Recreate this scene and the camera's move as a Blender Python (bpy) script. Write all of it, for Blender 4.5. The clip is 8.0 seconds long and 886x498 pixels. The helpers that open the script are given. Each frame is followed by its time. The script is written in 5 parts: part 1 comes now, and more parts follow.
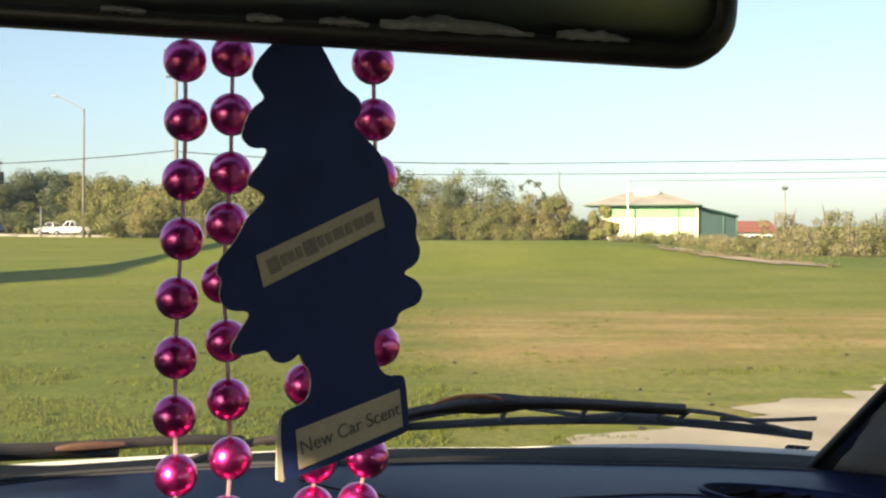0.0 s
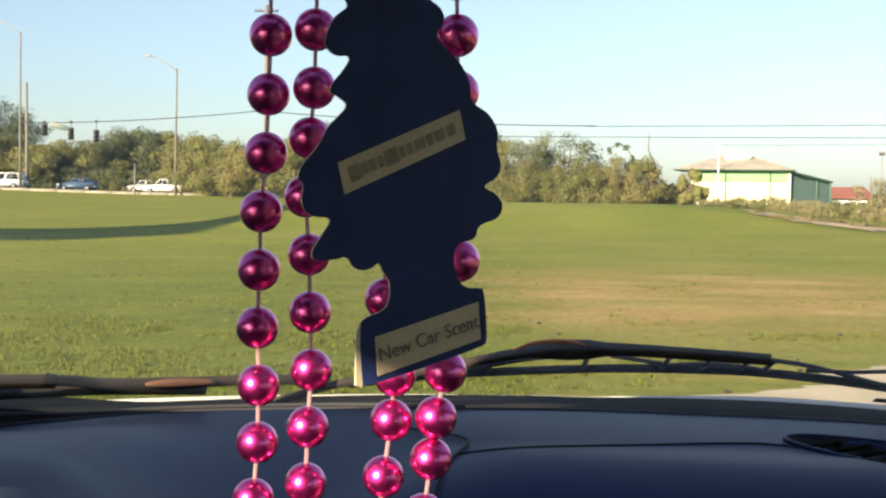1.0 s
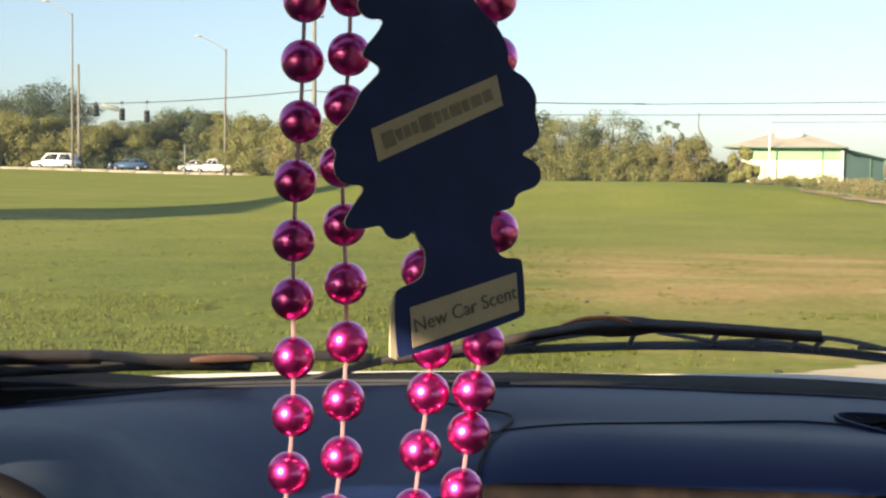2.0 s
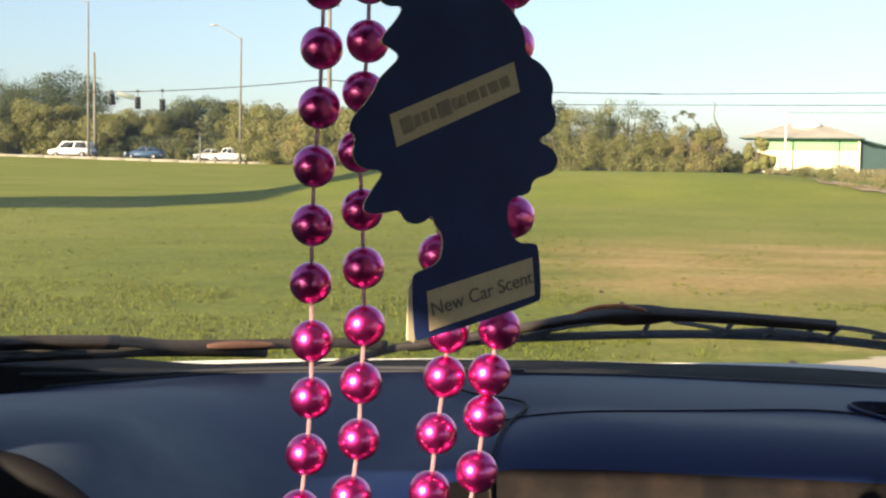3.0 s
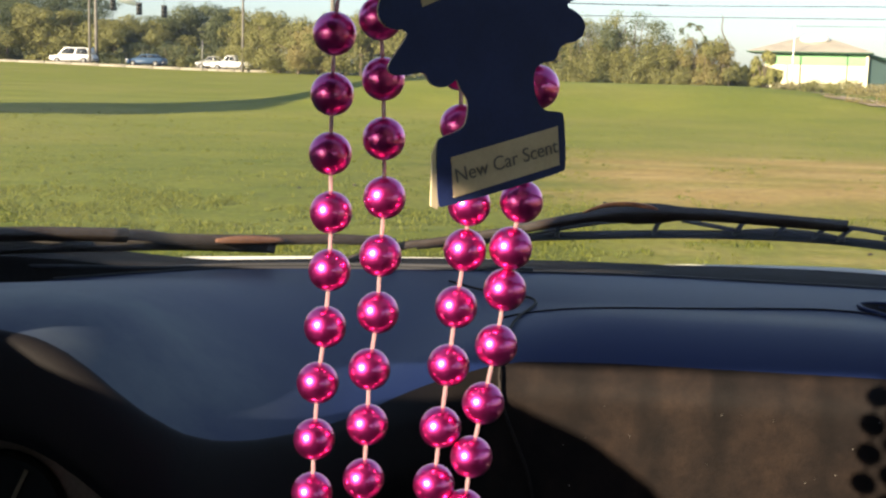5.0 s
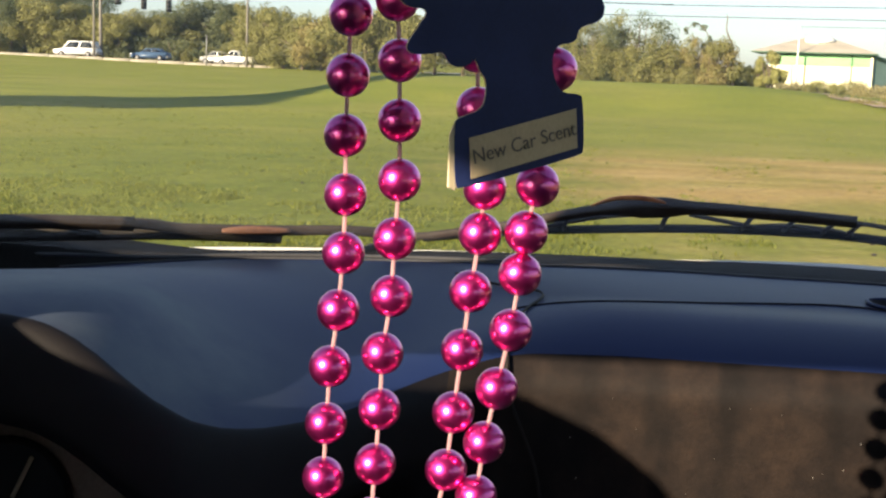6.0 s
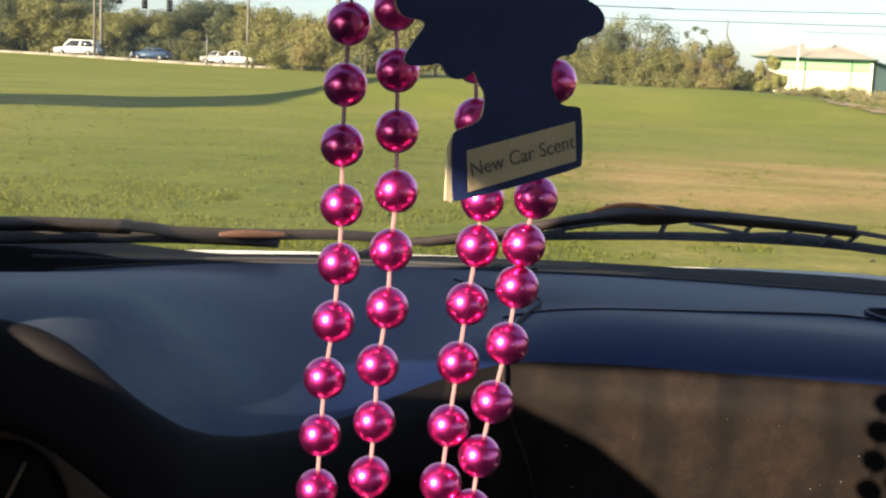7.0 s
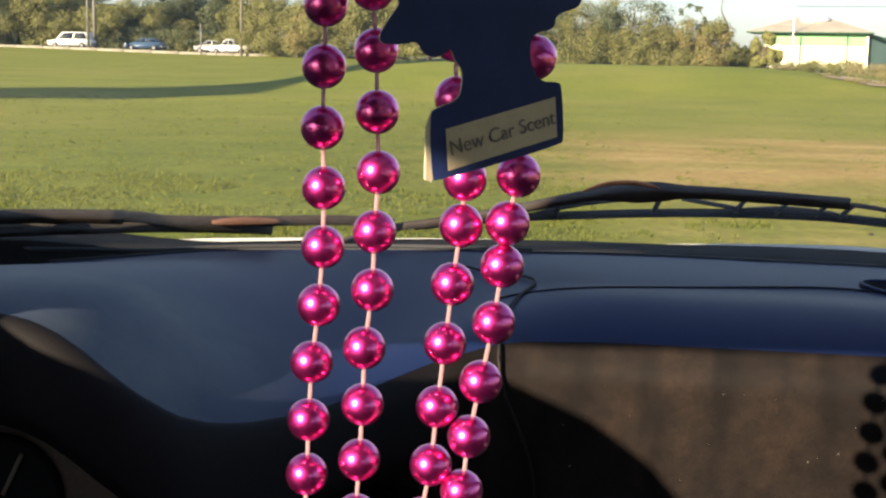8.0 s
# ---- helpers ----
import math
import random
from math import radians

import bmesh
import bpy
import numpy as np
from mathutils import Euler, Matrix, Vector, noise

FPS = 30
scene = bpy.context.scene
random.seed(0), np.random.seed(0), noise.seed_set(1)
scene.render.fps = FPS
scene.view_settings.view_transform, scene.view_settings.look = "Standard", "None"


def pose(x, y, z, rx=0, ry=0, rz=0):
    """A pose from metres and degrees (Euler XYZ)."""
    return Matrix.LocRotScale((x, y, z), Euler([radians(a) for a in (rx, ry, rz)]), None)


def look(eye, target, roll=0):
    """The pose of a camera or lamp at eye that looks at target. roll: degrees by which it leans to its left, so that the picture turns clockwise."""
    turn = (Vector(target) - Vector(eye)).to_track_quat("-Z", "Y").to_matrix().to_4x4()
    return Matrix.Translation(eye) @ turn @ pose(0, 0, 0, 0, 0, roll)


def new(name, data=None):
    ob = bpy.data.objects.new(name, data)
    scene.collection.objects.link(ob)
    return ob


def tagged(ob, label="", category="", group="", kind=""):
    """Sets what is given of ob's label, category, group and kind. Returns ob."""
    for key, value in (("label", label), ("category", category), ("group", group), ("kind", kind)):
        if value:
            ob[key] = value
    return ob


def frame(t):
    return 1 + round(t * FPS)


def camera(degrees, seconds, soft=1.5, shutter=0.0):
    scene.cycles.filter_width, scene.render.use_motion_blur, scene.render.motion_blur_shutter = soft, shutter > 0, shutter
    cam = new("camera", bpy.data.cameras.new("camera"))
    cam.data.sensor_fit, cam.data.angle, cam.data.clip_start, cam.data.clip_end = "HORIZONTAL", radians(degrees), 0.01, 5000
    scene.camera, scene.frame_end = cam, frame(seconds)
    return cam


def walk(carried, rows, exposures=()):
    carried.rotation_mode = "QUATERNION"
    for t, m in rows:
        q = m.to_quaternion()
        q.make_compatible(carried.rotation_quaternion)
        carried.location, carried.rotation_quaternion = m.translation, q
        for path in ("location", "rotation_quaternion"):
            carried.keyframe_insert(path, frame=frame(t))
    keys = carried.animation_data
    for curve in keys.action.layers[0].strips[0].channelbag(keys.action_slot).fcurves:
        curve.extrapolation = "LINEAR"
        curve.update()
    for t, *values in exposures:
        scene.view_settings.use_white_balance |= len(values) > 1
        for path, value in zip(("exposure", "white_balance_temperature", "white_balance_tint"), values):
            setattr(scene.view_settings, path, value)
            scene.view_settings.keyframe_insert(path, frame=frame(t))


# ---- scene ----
cam = camera(40.0, 8.0, soft=2.3)
PATH = [
    (0, (-0.02, -0.324, 1.092), (-0.019, 1.676, 1.055), -0.0),
    (0.5, (-0.012, -0.316, 1.075), (-0.093, 1.679, 0.967), 0.0),
    (1, (-0.017, -0.326, 1.07), (-0.157, 1.667, 0.97), 0.7),
    (1.5, (-0.015, -0.319, 1.067), (-0.202, 1.668, 0.942), 0.9),
    (2, (-0.013, -0.313, 1.065), (-0.231, 1.671, 0.93), 0.5),
    (2.2, (-0.013, -0.314, 1.065), (-0.246, 1.671, 0.921), 0.5),
    (3.3, (-0.014, -0.322, 1.063), (-0.255, 1.656, 0.908), 0.7),
    (3.5, (-0.015, -0.323, 1.063), (-0.254, 1.655, 0.899), 0.8),
    (4, (-0.018, -0.317, 1.055), (-0.251, 1.654, 0.804), 1.5),
    (4.5, (-0.022, -0.315, 1.047), (-0.255, 1.651, 0.762), 1.2),
    (4.7, (-0.022, -0.315, 1.046), (-0.259, 1.651, 0.750), 1.2),
    (5.8, (-0.028, -0.312, 1.036), (-0.272, 1.65, 0.738), 1.8),
    (6, (-0.029, -0.312, 1.036), (-0.273, 1.65, 0.735), 1.9),
    (6.5, (-0.031, -0.302, 1.04), (-0.274, 1.661, 0.741), 2.0),
    (7, (-0.029, -0.306, 1.04), (-0.271, 1.657, 0.742), 2.4),
    (7.5, (-0.032, -0.304, 1.053), (-0.273, 1.663, 0.781), 2.5),
    (8, (-0.022, -0.302, 1.038), (-0.262, 1.656, 0.714), 1.0),
]
walk(cam, [(t, look(e, g, r)) for t, e, g, r in PATH], [(0, 1.58, 6380, 9), (2, 1.60, 6350, 10.5), (4.5, 1.64, 6300, 12), (8, 1.66, 6300, 12)])

# ---- world, sun, exposure ----
SUN_WAY = Vector((0.70, 1.0, -0.393)).normalized()
SUN_EL = math.asin(-SUN_WAY.z)
SUN_ROT = math.atan2(-SUN_WAY.x, -SUN_WAY.y)
world = bpy.data.worlds.new("evening_sky")
scene.world = world
world.use_nodes = True
wn = world.node_tree
sky = wn.nodes.new("ShaderNodeTexSky")
sky.sky_type, sky.sun_disc = "NISHITA", False
sky.sun_elevation, sky.sun_rotation = SUN_EL, SUN_ROT
sky.air_density, sky.dust_density, sky.ozone_density = 1.0, 0.6, 3.0
bg = wn.nodes["Background"]
bg.inputs["Strength"].default_value = 0.066
pale = wn.nodes.new("ShaderNodeHueSaturation")
pale.inputs["Saturation"].default_value = 0.70
wn.links.new(sky.outputs[0], pale.inputs["Color"])
wn.links.new(pale.outputs[0], bg.inputs["Color"])

sun_data = bpy.data.lights.new("sun", "SUN")
sun_data.energy, sun_data.angle, sun_data.color = 5.0, radians(0.5), (1.0, 0.80, 0.54)
sun = new("sun", sun_data)
sun.matrix_world = look((-30, -40, 16), Vector((-30, -40, 16)) + SUN_WAY)


# ---- materials ----
def mat(name, base, rough=0.6, metal=0.0, var=0.25, scale=8.0, fine=90.0, bump=0.15, depth=0.002, tint=None, spec=0.5, stretch=(1, 1, 1), coat=0.0):
    """Surface with a broad stain, a fine grain and relief; tint is the second colour of the stains."""
    m = bpy.data.materials.new(name)
    m.use_nodes = True
    nt = m.node_tree
    b = nt.nodes["Principled BSDF"]
    tc = nt.nodes.new("ShaderNodeTexCoord")
    mp = nt.nodes.new("ShaderNodeMapping")
    mp.inputs["Scale"].default_value = stretch
    nt.links.new(tc.outputs["Object"], mp.inputs["Vector"])
    big, small = nt.nodes.new("ShaderNodeTexNoise"), nt.nodes.new("ShaderNodeTexNoise")
    big.inputs["Scale"].default_value, small.inputs["Scale"].default_value = scale, fine
    big.inputs["Detail"].default_value, small.inputs["Detail"].default_value = 5, 3
    for n in (big, small):
        nt.links.new(mp.outputs[0], n.inputs["Vector"])
    ramp = nt.nodes.new("ShaderNodeValToRGB")
    two = tint or tuple(c * (1 - var) for c in base)
    ramp.color_ramp.elements[0].position, ramp.color_ramp.elements[1].position = 0.35, 0.65
    ramp.color_ramp.elements[0].color, ramp.color_ramp.elements[1].color = (*two, 1), (*base, 1)
    nt.links.new(big.outputs["Fac"], ramp.inputs[0])
    mix = nt.nodes.new("ShaderNodeMix")
    mix.data_type, mix.blend_type = "RGBA", "OVERLAY"
    mix.inputs["Factor"].default_value = var
    nt.links.new(ramp.outputs[0], mix.inputs["A"])
    nt.links.new(small.outputs["Fac"], mix.inputs["B"])
    nt.links.new(mix.outputs["Result"], b.inputs["Base Color"])
    rr = nt.nodes.new("ShaderNodeMapRange")
    rr.inputs["To Min"].default_value, rr.inputs["To Max"].default_value = max(rough - 0.1, 0.03), min(rough + 0.1, 1)
    nt.links.new(small.outputs["Fac"], rr.inputs["Value"])
    nt.links.new(rr.outputs[0], b.inputs["Roughness"])
    b.inputs["Metallic"].default_value = metal
    b.inputs["Specular IOR Level"].default_value = spec
    b.inputs["Coat Weight"].default_value = coat
    b.inputs["Coat Roughness"].default_value = 0.31
    bp = nt.nodes.new("ShaderNodeBump")
    bp.inputs["Strength"].default_value, bp.inputs["Distance"].default_value = bump, depth
    nt.links.new(small.outputs["Fac"], bp.inputs["Height"])
    nt.links.new(bp.outputs[0], b.inputs["Normal"])
    return m


def leaf_mat(name, a, b_col, through_it=0.42):
    """Foliage: each leaf takes its own shade between two greens, and lets some light through."""
    m = bpy.data.materials.new(name)
    m.use_nodes = True
    nt = m.node_tree
    b = nt.nodes["Principled BSDF"]
    geo = nt.nodes.new("ShaderNodeNewGeometry")
    ramp = nt.nodes.new("ShaderNodeValToRGB")
    ramp.color_ramp.elements[0].color, ramp.color_ramp.elements[1].color = (*a, 1), (*b_col, 1)
    nt.links.new(geo.outputs["Random Per Island"], ramp.inputs[0])
    nt.links.new(ramp.outputs[0], b.inputs["Base Color"])
    b.inputs["Roughness"].default_value = 0.7
    b.inputs["Specular IOR Level"].default_value = 0.2
    tr = nt.nodes.new("ShaderNodeBsdfTranslucent")
    nt.links.new(ramp.outputs[0], tr.inputs["Color"])
    ms = nt.nodes.new("ShaderNodeMixShader")
    ms.inputs[0].default_value = through_it
    nt.links.new(b.outputs[0], ms.inputs[1])
    nt.links.new(tr.outputs[0], ms.inputs[2])
    nt.links.new(ms.outputs[0], nt.nodes["Material Output"].inputs["Surface"])
    return m


def glass_mat(name, tint, grime=0.06):
    m = bpy.data.materials.new(name)
    m.use_nodes = True
    nt = m.node_tree
    nt.nodes.remove(nt.nodes["Principled BSDF"])
    tr, gl = nt.nodes.new("ShaderNodeBsdfTransparent"), nt.nodes.new("ShaderNodeBsdfGlossy")
    fr, ms = nt.nodes.new("ShaderNodeFresnel"), nt.nodes.new("ShaderNodeMixShader")
    tr.inputs["Color"].default_value = (*tint, 1)
    gl.inputs["Roughness"].default_value = 0.02
    fr.inputs["IOR"].default_value = 1.3
    nt.links.new(fr.outputs[0], ms.inputs[0])
    nt.links.new(tr.outputs[0], ms.inputs[1])
    nt.links.new(gl.outputs[0], ms.inputs[2])
    # a thin film of dust that the daylight catches
    dust, film = nt.nodes.new("ShaderNodeBsdfTranslucent"), nt.nodes.new("ShaderNodeMixShader")
    dust.inputs["Color"].default_value = (0.8, 0.8, 0.78, 1)
    film.inputs[0].default_value = grime
    nt.links.new(ms.outputs[0], film.inputs[1])
    nt.links.new(dust.outputs[0], film.inputs[2])
    nt.links.new(film.outputs[0], nt.nodes["Material Output"].inputs["Surface"])
    return m


def ground_mat():
    """Mown grass: green with dry straw patches drawn out across the field, dirt specks and fine blades."""
    m = bpy.data.materials.new("mown_grass")
    m.use_nodes = True
    nt = m.node_tree
    b = nt.nodes["Principled BSDF"]
    tc = nt.nodes.new("ShaderNodeTexCoord")

    def noise_at(scale, stretch, detail=5):
        mp, n = nt.nodes.new("ShaderNodeMapping"), nt.nodes.new("ShaderNodeTexNoise")
        mp.inputs["Scale"].default_value = stretch
        n.inputs["Scale"].default_value, n.inputs["Detail"].default_value = scale, detail
        nt.links.new(tc.outputs["Object"], mp.inputs["Vector"])
        nt.links.new(mp.outputs[0], n.inputs["Vector"])
        return n.outputs["Fac"]

    def ramp(fac, stops):
        r = nt.nodes.new("ShaderNodeValToRGB")
        while len(r.color_ramp.elements) < len(stops):
            r.color_ramp.elements.new(0.5)
        for e, (p, c) in zip(r.color_ramp.elements, stops):
            e.position, e.color = p, (*c, 1)
        nt.links.new(fac, r.inputs[0])
        return r.outputs[0]

    def blend(fac, a, c, kind="MIX"):
        x = nt.nodes.new("ShaderNodeMix")
        x.data_type, x.blend_type = "RGBA", kind
        if isinstance(fac, float):
            x.inputs["Factor"].default_value = fac
        else:
            nt.links.new(fac, x.inputs["Factor"])
        nt.links.new(a, x.inputs["A"])
        nt.links.new(c, x.inputs["B"])
        return x.outputs["Result"]

    green = ramp(noise_at(0.5, (0.8, 0.9, 1)), [(0.3, (0.148, 0.176, 0.021)), (0.7, (0.216, 0.228, 0.033))])
    straw = ramp(noise_at(3.0, (0.6, 1.4, 1)), [(0.3, (0.345, 0.262, 0.085)), (0.7, (0.44, 0.348, 0.125))])
    dry = ramp(noise_at(0.16, (0.8, 0.9, 1)), [(0.5, (0, 0, 0)), (0.8, (0.45, 0.45, 0.45))])
    col = blend(dry, green, straw)
    # a worn dry belt across the near field
    sep = nt.nodes.new("ShaderNodeSeparateXYZ")
    nt.links.new(tc.outputs["Object"], sep.inputs[0])

    def span(axis_out, lo0, lo1, hi1, hi0):
        a, c, x = nt.nodes.new("ShaderNodeMapRange"), nt.nodes.new("ShaderNodeMapRange"), nt.nodes.new("ShaderNodeMath")
        for n, (p, q) in ((a, (lo0, lo1)), (c, (hi0, hi1))):
            n.interpolation_type = "SMOOTHSTEP"
            n.inputs["From Min"].default_value, n.inputs["From Max"].default_value = p, q
            nt.links.new(axis_out, n.inputs["Value"])
        x.operation = "MULTIPLY"
        nt.links.new(a.outputs[0], x.inputs[0])
        nt.links.new(c.outputs[0], x.inputs[1])
        return x.outputs[0]

    def times(a, c):
        x = nt.nodes.new("ShaderNodeMath")
        x.operation = "MULTIPLY"
        nt.links.new(a, x.inputs[0])
        nt.links.new(c, x.inputs[1])
        return x.outputs[0]

    belt = times(span(sep.outputs["Y"], 8.8, 11.5, 15.5, 19.5), span(sep.outputs["X"], -4.0, 0.5, 30, 60))
    rag = ramp(noise_at(0.7, (0.55, 1.0, 1)), [(0.30, (0.22, 0.22, 0.22)), (0.6, (0.95, 0.95, 0.95))])
    tan = ramp(noise_at(1.5, (0.40, 1.1, 1)), [(0.32, (0.325, 0.222, 0.072)), (0.55, (0.395, 0.276, 0.098)), (0.78, (0.49, 0.37, 0.155))])
    col = blend(times(belt, rag), col, tan)
    fringe = times(span(sep.outputs["Y"], 3.0, 4.5, 7.5, 10.5), span(sep.outputs["X"], -0.6, 0.9, 8, 14))
    bare = ramp(noise_at(1.6, (0.8, 1.6, 1)), [(0.42, (0.05, 0.05, 0.05)), (0.68, (0.6, 0.6, 0.6))])
    col = blend(times(fringe, bare), col, straw)
    # thicker greener turf on the driver's side
    lush = times(span(sep.outputs["Y"], 2.0, 3.0, 12, 22), span(sep.outputs["X"], -60, -40, -1.5, 1.0))
    deep = ramp(noise_at(1.2, (0.8, 1.0, 1)), [(0.3, (0.104, 0.138, 0.014)), (0.7, (0.168, 0.186, 0.023))])
    thick = ramp(noise_at(0.8, (0.7, 1.1, 1)), [(0.3, (0.35, 0.35, 0.35)), (0.6, (0.9, 0.9, 0.9))])
    col = blend(times(lush, thick), col, deep)
    # cooler, darker green mixed in on the far rise, paler straw in the dip before it
    rise = times(span(sep.outputs["Y"], 31, 40, 90, 100), span(sep.outputs["X"], -8, -2, 60, 90))
    cool = ramp(noise_at(0.45, (0.7, 1.0, 1)), [(0.3, (0.098, 0.150, 0.026)), (0.7, (0.165, 0.196, 0.040))])
    col = blend(times(rise, thick), col, cool)
    dip = times(span(sep.outputs["Y"], 14, 19, 24, 32), span(sep.outputs["X"], -3, 3, 60, 90))
    pale = ramp(noise_at(0.5, (0.7, 1.0, 1)), [(0.3, (0.0, 0.0, 0.0)), (0.7, (0.18, 0.18, 0.18))])
    col = blend(times(dip, pale), col, straw)
    tuft = ramp(noise_at(14, (1, 1, 1), 6), [(0.3, (0.22, 0.22, 0.22)), (0.7, (0.8, 0.8, 0.8))])
    col = blend(0.42, col, tuft, "OVERLAY")
    nt.links.new(col, b.inputs["Base Color"])
    b.inputs["Roughness"].default_value = 0.9
    b.inputs["Specular IOR Level"].default_value = 0.15
    bp = nt.nodes.new("ShaderNodeBump")
    bp.inputs["Strength"].default_value, bp.inputs["Distance"].default_value = 0.6, 0.025
    nt.links.new(noise_at(22, (1, 1, 1), 6), bp.inputs["Height"])
    nt.links.new(bp.outputs[0], b.inputs["Normal"])
    return m


M_GRASS = ground_mat()
M_SAND = mat("sandy_gravel", (0.62, 0.53, 0.38), 0.95, var=0.3, scale=1.2, fine=60, bump=0.5, depth=0.01)
M_DIRT = mat("pale_dirt", (0.52, 0.40, 0.26), 0.95, var=0.35, scale=0.8, fine=12, bump=0.5, depth=0.05)
M_CLOD = mat("dark_clod", (0.050, 0.038, 0.024), 0.95, var=0.4, scale=40, fine=200)
M_ASPHALT = mat("sunlit_asphalt", (0.26, 0.24, 0.21), 0.9, var=0.2, scale=0.5, fine=20)
M_KERB = mat("concrete_kerb", (0.32, 0.29, 0.23), 0.85, var=0.2, scale=1, fine=30)
M_DASH = mat("navy_vinyl", (0.0058, 0.0150, 0.069), 0.5, var=0.3, scale=5, fine=900, bump=0.25, depth=0.0006, spec=0.26, tint=(0.0074, 0.0164, 0.066))
# dust behind the instrument hood, with the hollow's lit sheen put into the colour
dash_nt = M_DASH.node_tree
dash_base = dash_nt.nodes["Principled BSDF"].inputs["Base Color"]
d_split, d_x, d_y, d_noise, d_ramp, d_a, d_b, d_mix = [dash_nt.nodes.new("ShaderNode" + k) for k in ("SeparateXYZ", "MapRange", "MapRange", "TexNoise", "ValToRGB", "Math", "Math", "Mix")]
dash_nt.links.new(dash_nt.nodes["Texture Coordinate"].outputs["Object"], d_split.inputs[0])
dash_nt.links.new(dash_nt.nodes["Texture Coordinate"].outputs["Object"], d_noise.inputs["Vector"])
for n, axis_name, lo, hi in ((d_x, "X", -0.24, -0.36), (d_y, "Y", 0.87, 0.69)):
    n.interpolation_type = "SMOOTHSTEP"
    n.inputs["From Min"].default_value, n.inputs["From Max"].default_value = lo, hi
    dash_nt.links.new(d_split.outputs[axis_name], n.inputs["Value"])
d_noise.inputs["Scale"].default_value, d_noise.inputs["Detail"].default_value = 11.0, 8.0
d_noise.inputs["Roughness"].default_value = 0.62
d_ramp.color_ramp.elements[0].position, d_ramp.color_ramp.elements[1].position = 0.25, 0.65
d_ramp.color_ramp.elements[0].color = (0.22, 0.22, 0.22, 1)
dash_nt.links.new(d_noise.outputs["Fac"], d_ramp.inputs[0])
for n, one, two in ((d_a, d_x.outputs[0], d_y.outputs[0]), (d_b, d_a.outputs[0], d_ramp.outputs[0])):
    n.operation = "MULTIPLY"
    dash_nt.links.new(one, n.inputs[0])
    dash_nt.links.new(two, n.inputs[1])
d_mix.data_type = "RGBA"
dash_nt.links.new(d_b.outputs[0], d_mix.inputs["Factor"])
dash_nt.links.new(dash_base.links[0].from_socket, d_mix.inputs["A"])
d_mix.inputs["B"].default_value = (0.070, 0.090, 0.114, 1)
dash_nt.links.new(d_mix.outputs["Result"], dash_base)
M_FACE = mat("dusty_brown_vinyl", (0.0135, 0.0088, 0.0070), 0.7, spec=0.2, var=0.45, scale=16, fine=420, bump=0.3, depth=0.0008, tint=(0.0064, 0.0046, 0.0046), stretch=(1.0, 1, 0.8))
# soft dark runs of old water down the front
face_nt = M_FACE.node_tree
run_map, run_noise, run_ramp, run_mix = [face_nt.nodes.new(k) for k in ("ShaderNodeMapping", "ShaderNodeTexNoise", "ShaderNodeValToRGB", "ShaderNodeMix")]
run_map.inputs["Scale"].default_value = (17, 1, 2.6)
run_noise.inputs["Scale"].default_value, run_noise.inputs["Detail"].default_value = 1.0, 2.0
run_ramp.color_ramp.elements[0].position, run_ramp.color_ramp.elements[1].position = 0.47, 0.60
run_ramp.color_ramp.elements[0].color, run_ramp.color_ramp.elements[1].color = (1, 1, 1, 1), (0.40, 0.40, 0.46, 1)
run_mix.data_type, run_mix.blend_type = "RGBA", "MULTIPLY"
run_mix.inputs["Factor"].default_value = 1.0
face_base = face_nt.nodes["Principled BSDF"].inputs["Base Color"]
face_nt.links.new(face_nt.nodes["Texture Coordinate"].outputs["Object"], run_map.inputs["Vector"])
face_nt.links.new(run_map.outputs[0], run_noise.inputs["Vector"])
face_nt.links.new(run_noise.outputs["Fac"], run_ramp.inputs[0])
face_nt.links.new(face_base.links[0].from_socket, run_mix.inputs["A"])
face_nt.links.new(run_ramp.outputs[0], run_mix.inputs["B"])
face_nt.links.new(run_mix.outputs["Result"], face_base)
grime_noise, grime_ramp, grime_mix = [face_nt.nodes.new(k) for k in ("ShaderNodeTexNoise", "ShaderNodeValToRGB", "ShaderNodeMix")]
grime_noise.inputs["Scale"].default_value, grime_noise.inputs["Detail"].default_value, grime_noise.inputs["Roughness"].default_value = 42.0, 7.0, 0.7
grime_ramp.color_ramp.elements[0].position, grime_ramp.color_ramp.elements[1].position = 0.36, 0.66
grime_ramp.color_ramp.elements[0].color, grime_ramp.color_ramp.elements[1].color = (0.62, 0.60, 0.64, 1), (1.45, 1.42, 1.30, 1)
grime_mix.data_type, grime_mix.blend_type = "RGBA", "MULTIPLY"
grime_mix.inputs["Factor"].default_value = 1.0
face_nt.links.new(face_nt.nodes["Texture Coordinate"].outputs["Object"], grime_noise.inputs["Vector"])
face_nt.links.new(grime_noise.outputs["Fac"], grime_ramp.inputs[0])
face_nt.links.new(run_mix.outputs["Result"], grime_mix.inputs["A"])
face_nt.links.new(grime_ramp.outputs[0], grime_mix.inputs["B"])
face_nt.links.new(grime_mix.outputs["Result"], face_base)
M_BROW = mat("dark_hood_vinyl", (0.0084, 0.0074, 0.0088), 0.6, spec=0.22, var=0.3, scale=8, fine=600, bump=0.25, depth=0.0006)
M_BLACK = mat("black_rubber", (0.024, 0.020, 0.018), 0.65, spec=0.18, var=0.3, scale=12, fine=200)
M_WIPER = mat("weathered_black_metal", (0.058, 0.050, 0.043), 0.6, spec=0.12, metal=0.0, var=0.4, scale=14, fine=150, tint=(0.036, 0.025, 0.019))
M_DUSTY = mat("dusty_brown_plastic", (0.085, 0.074, 0.060), 0.85, var=0.4, scale=20, fine=200, spec=0.2)
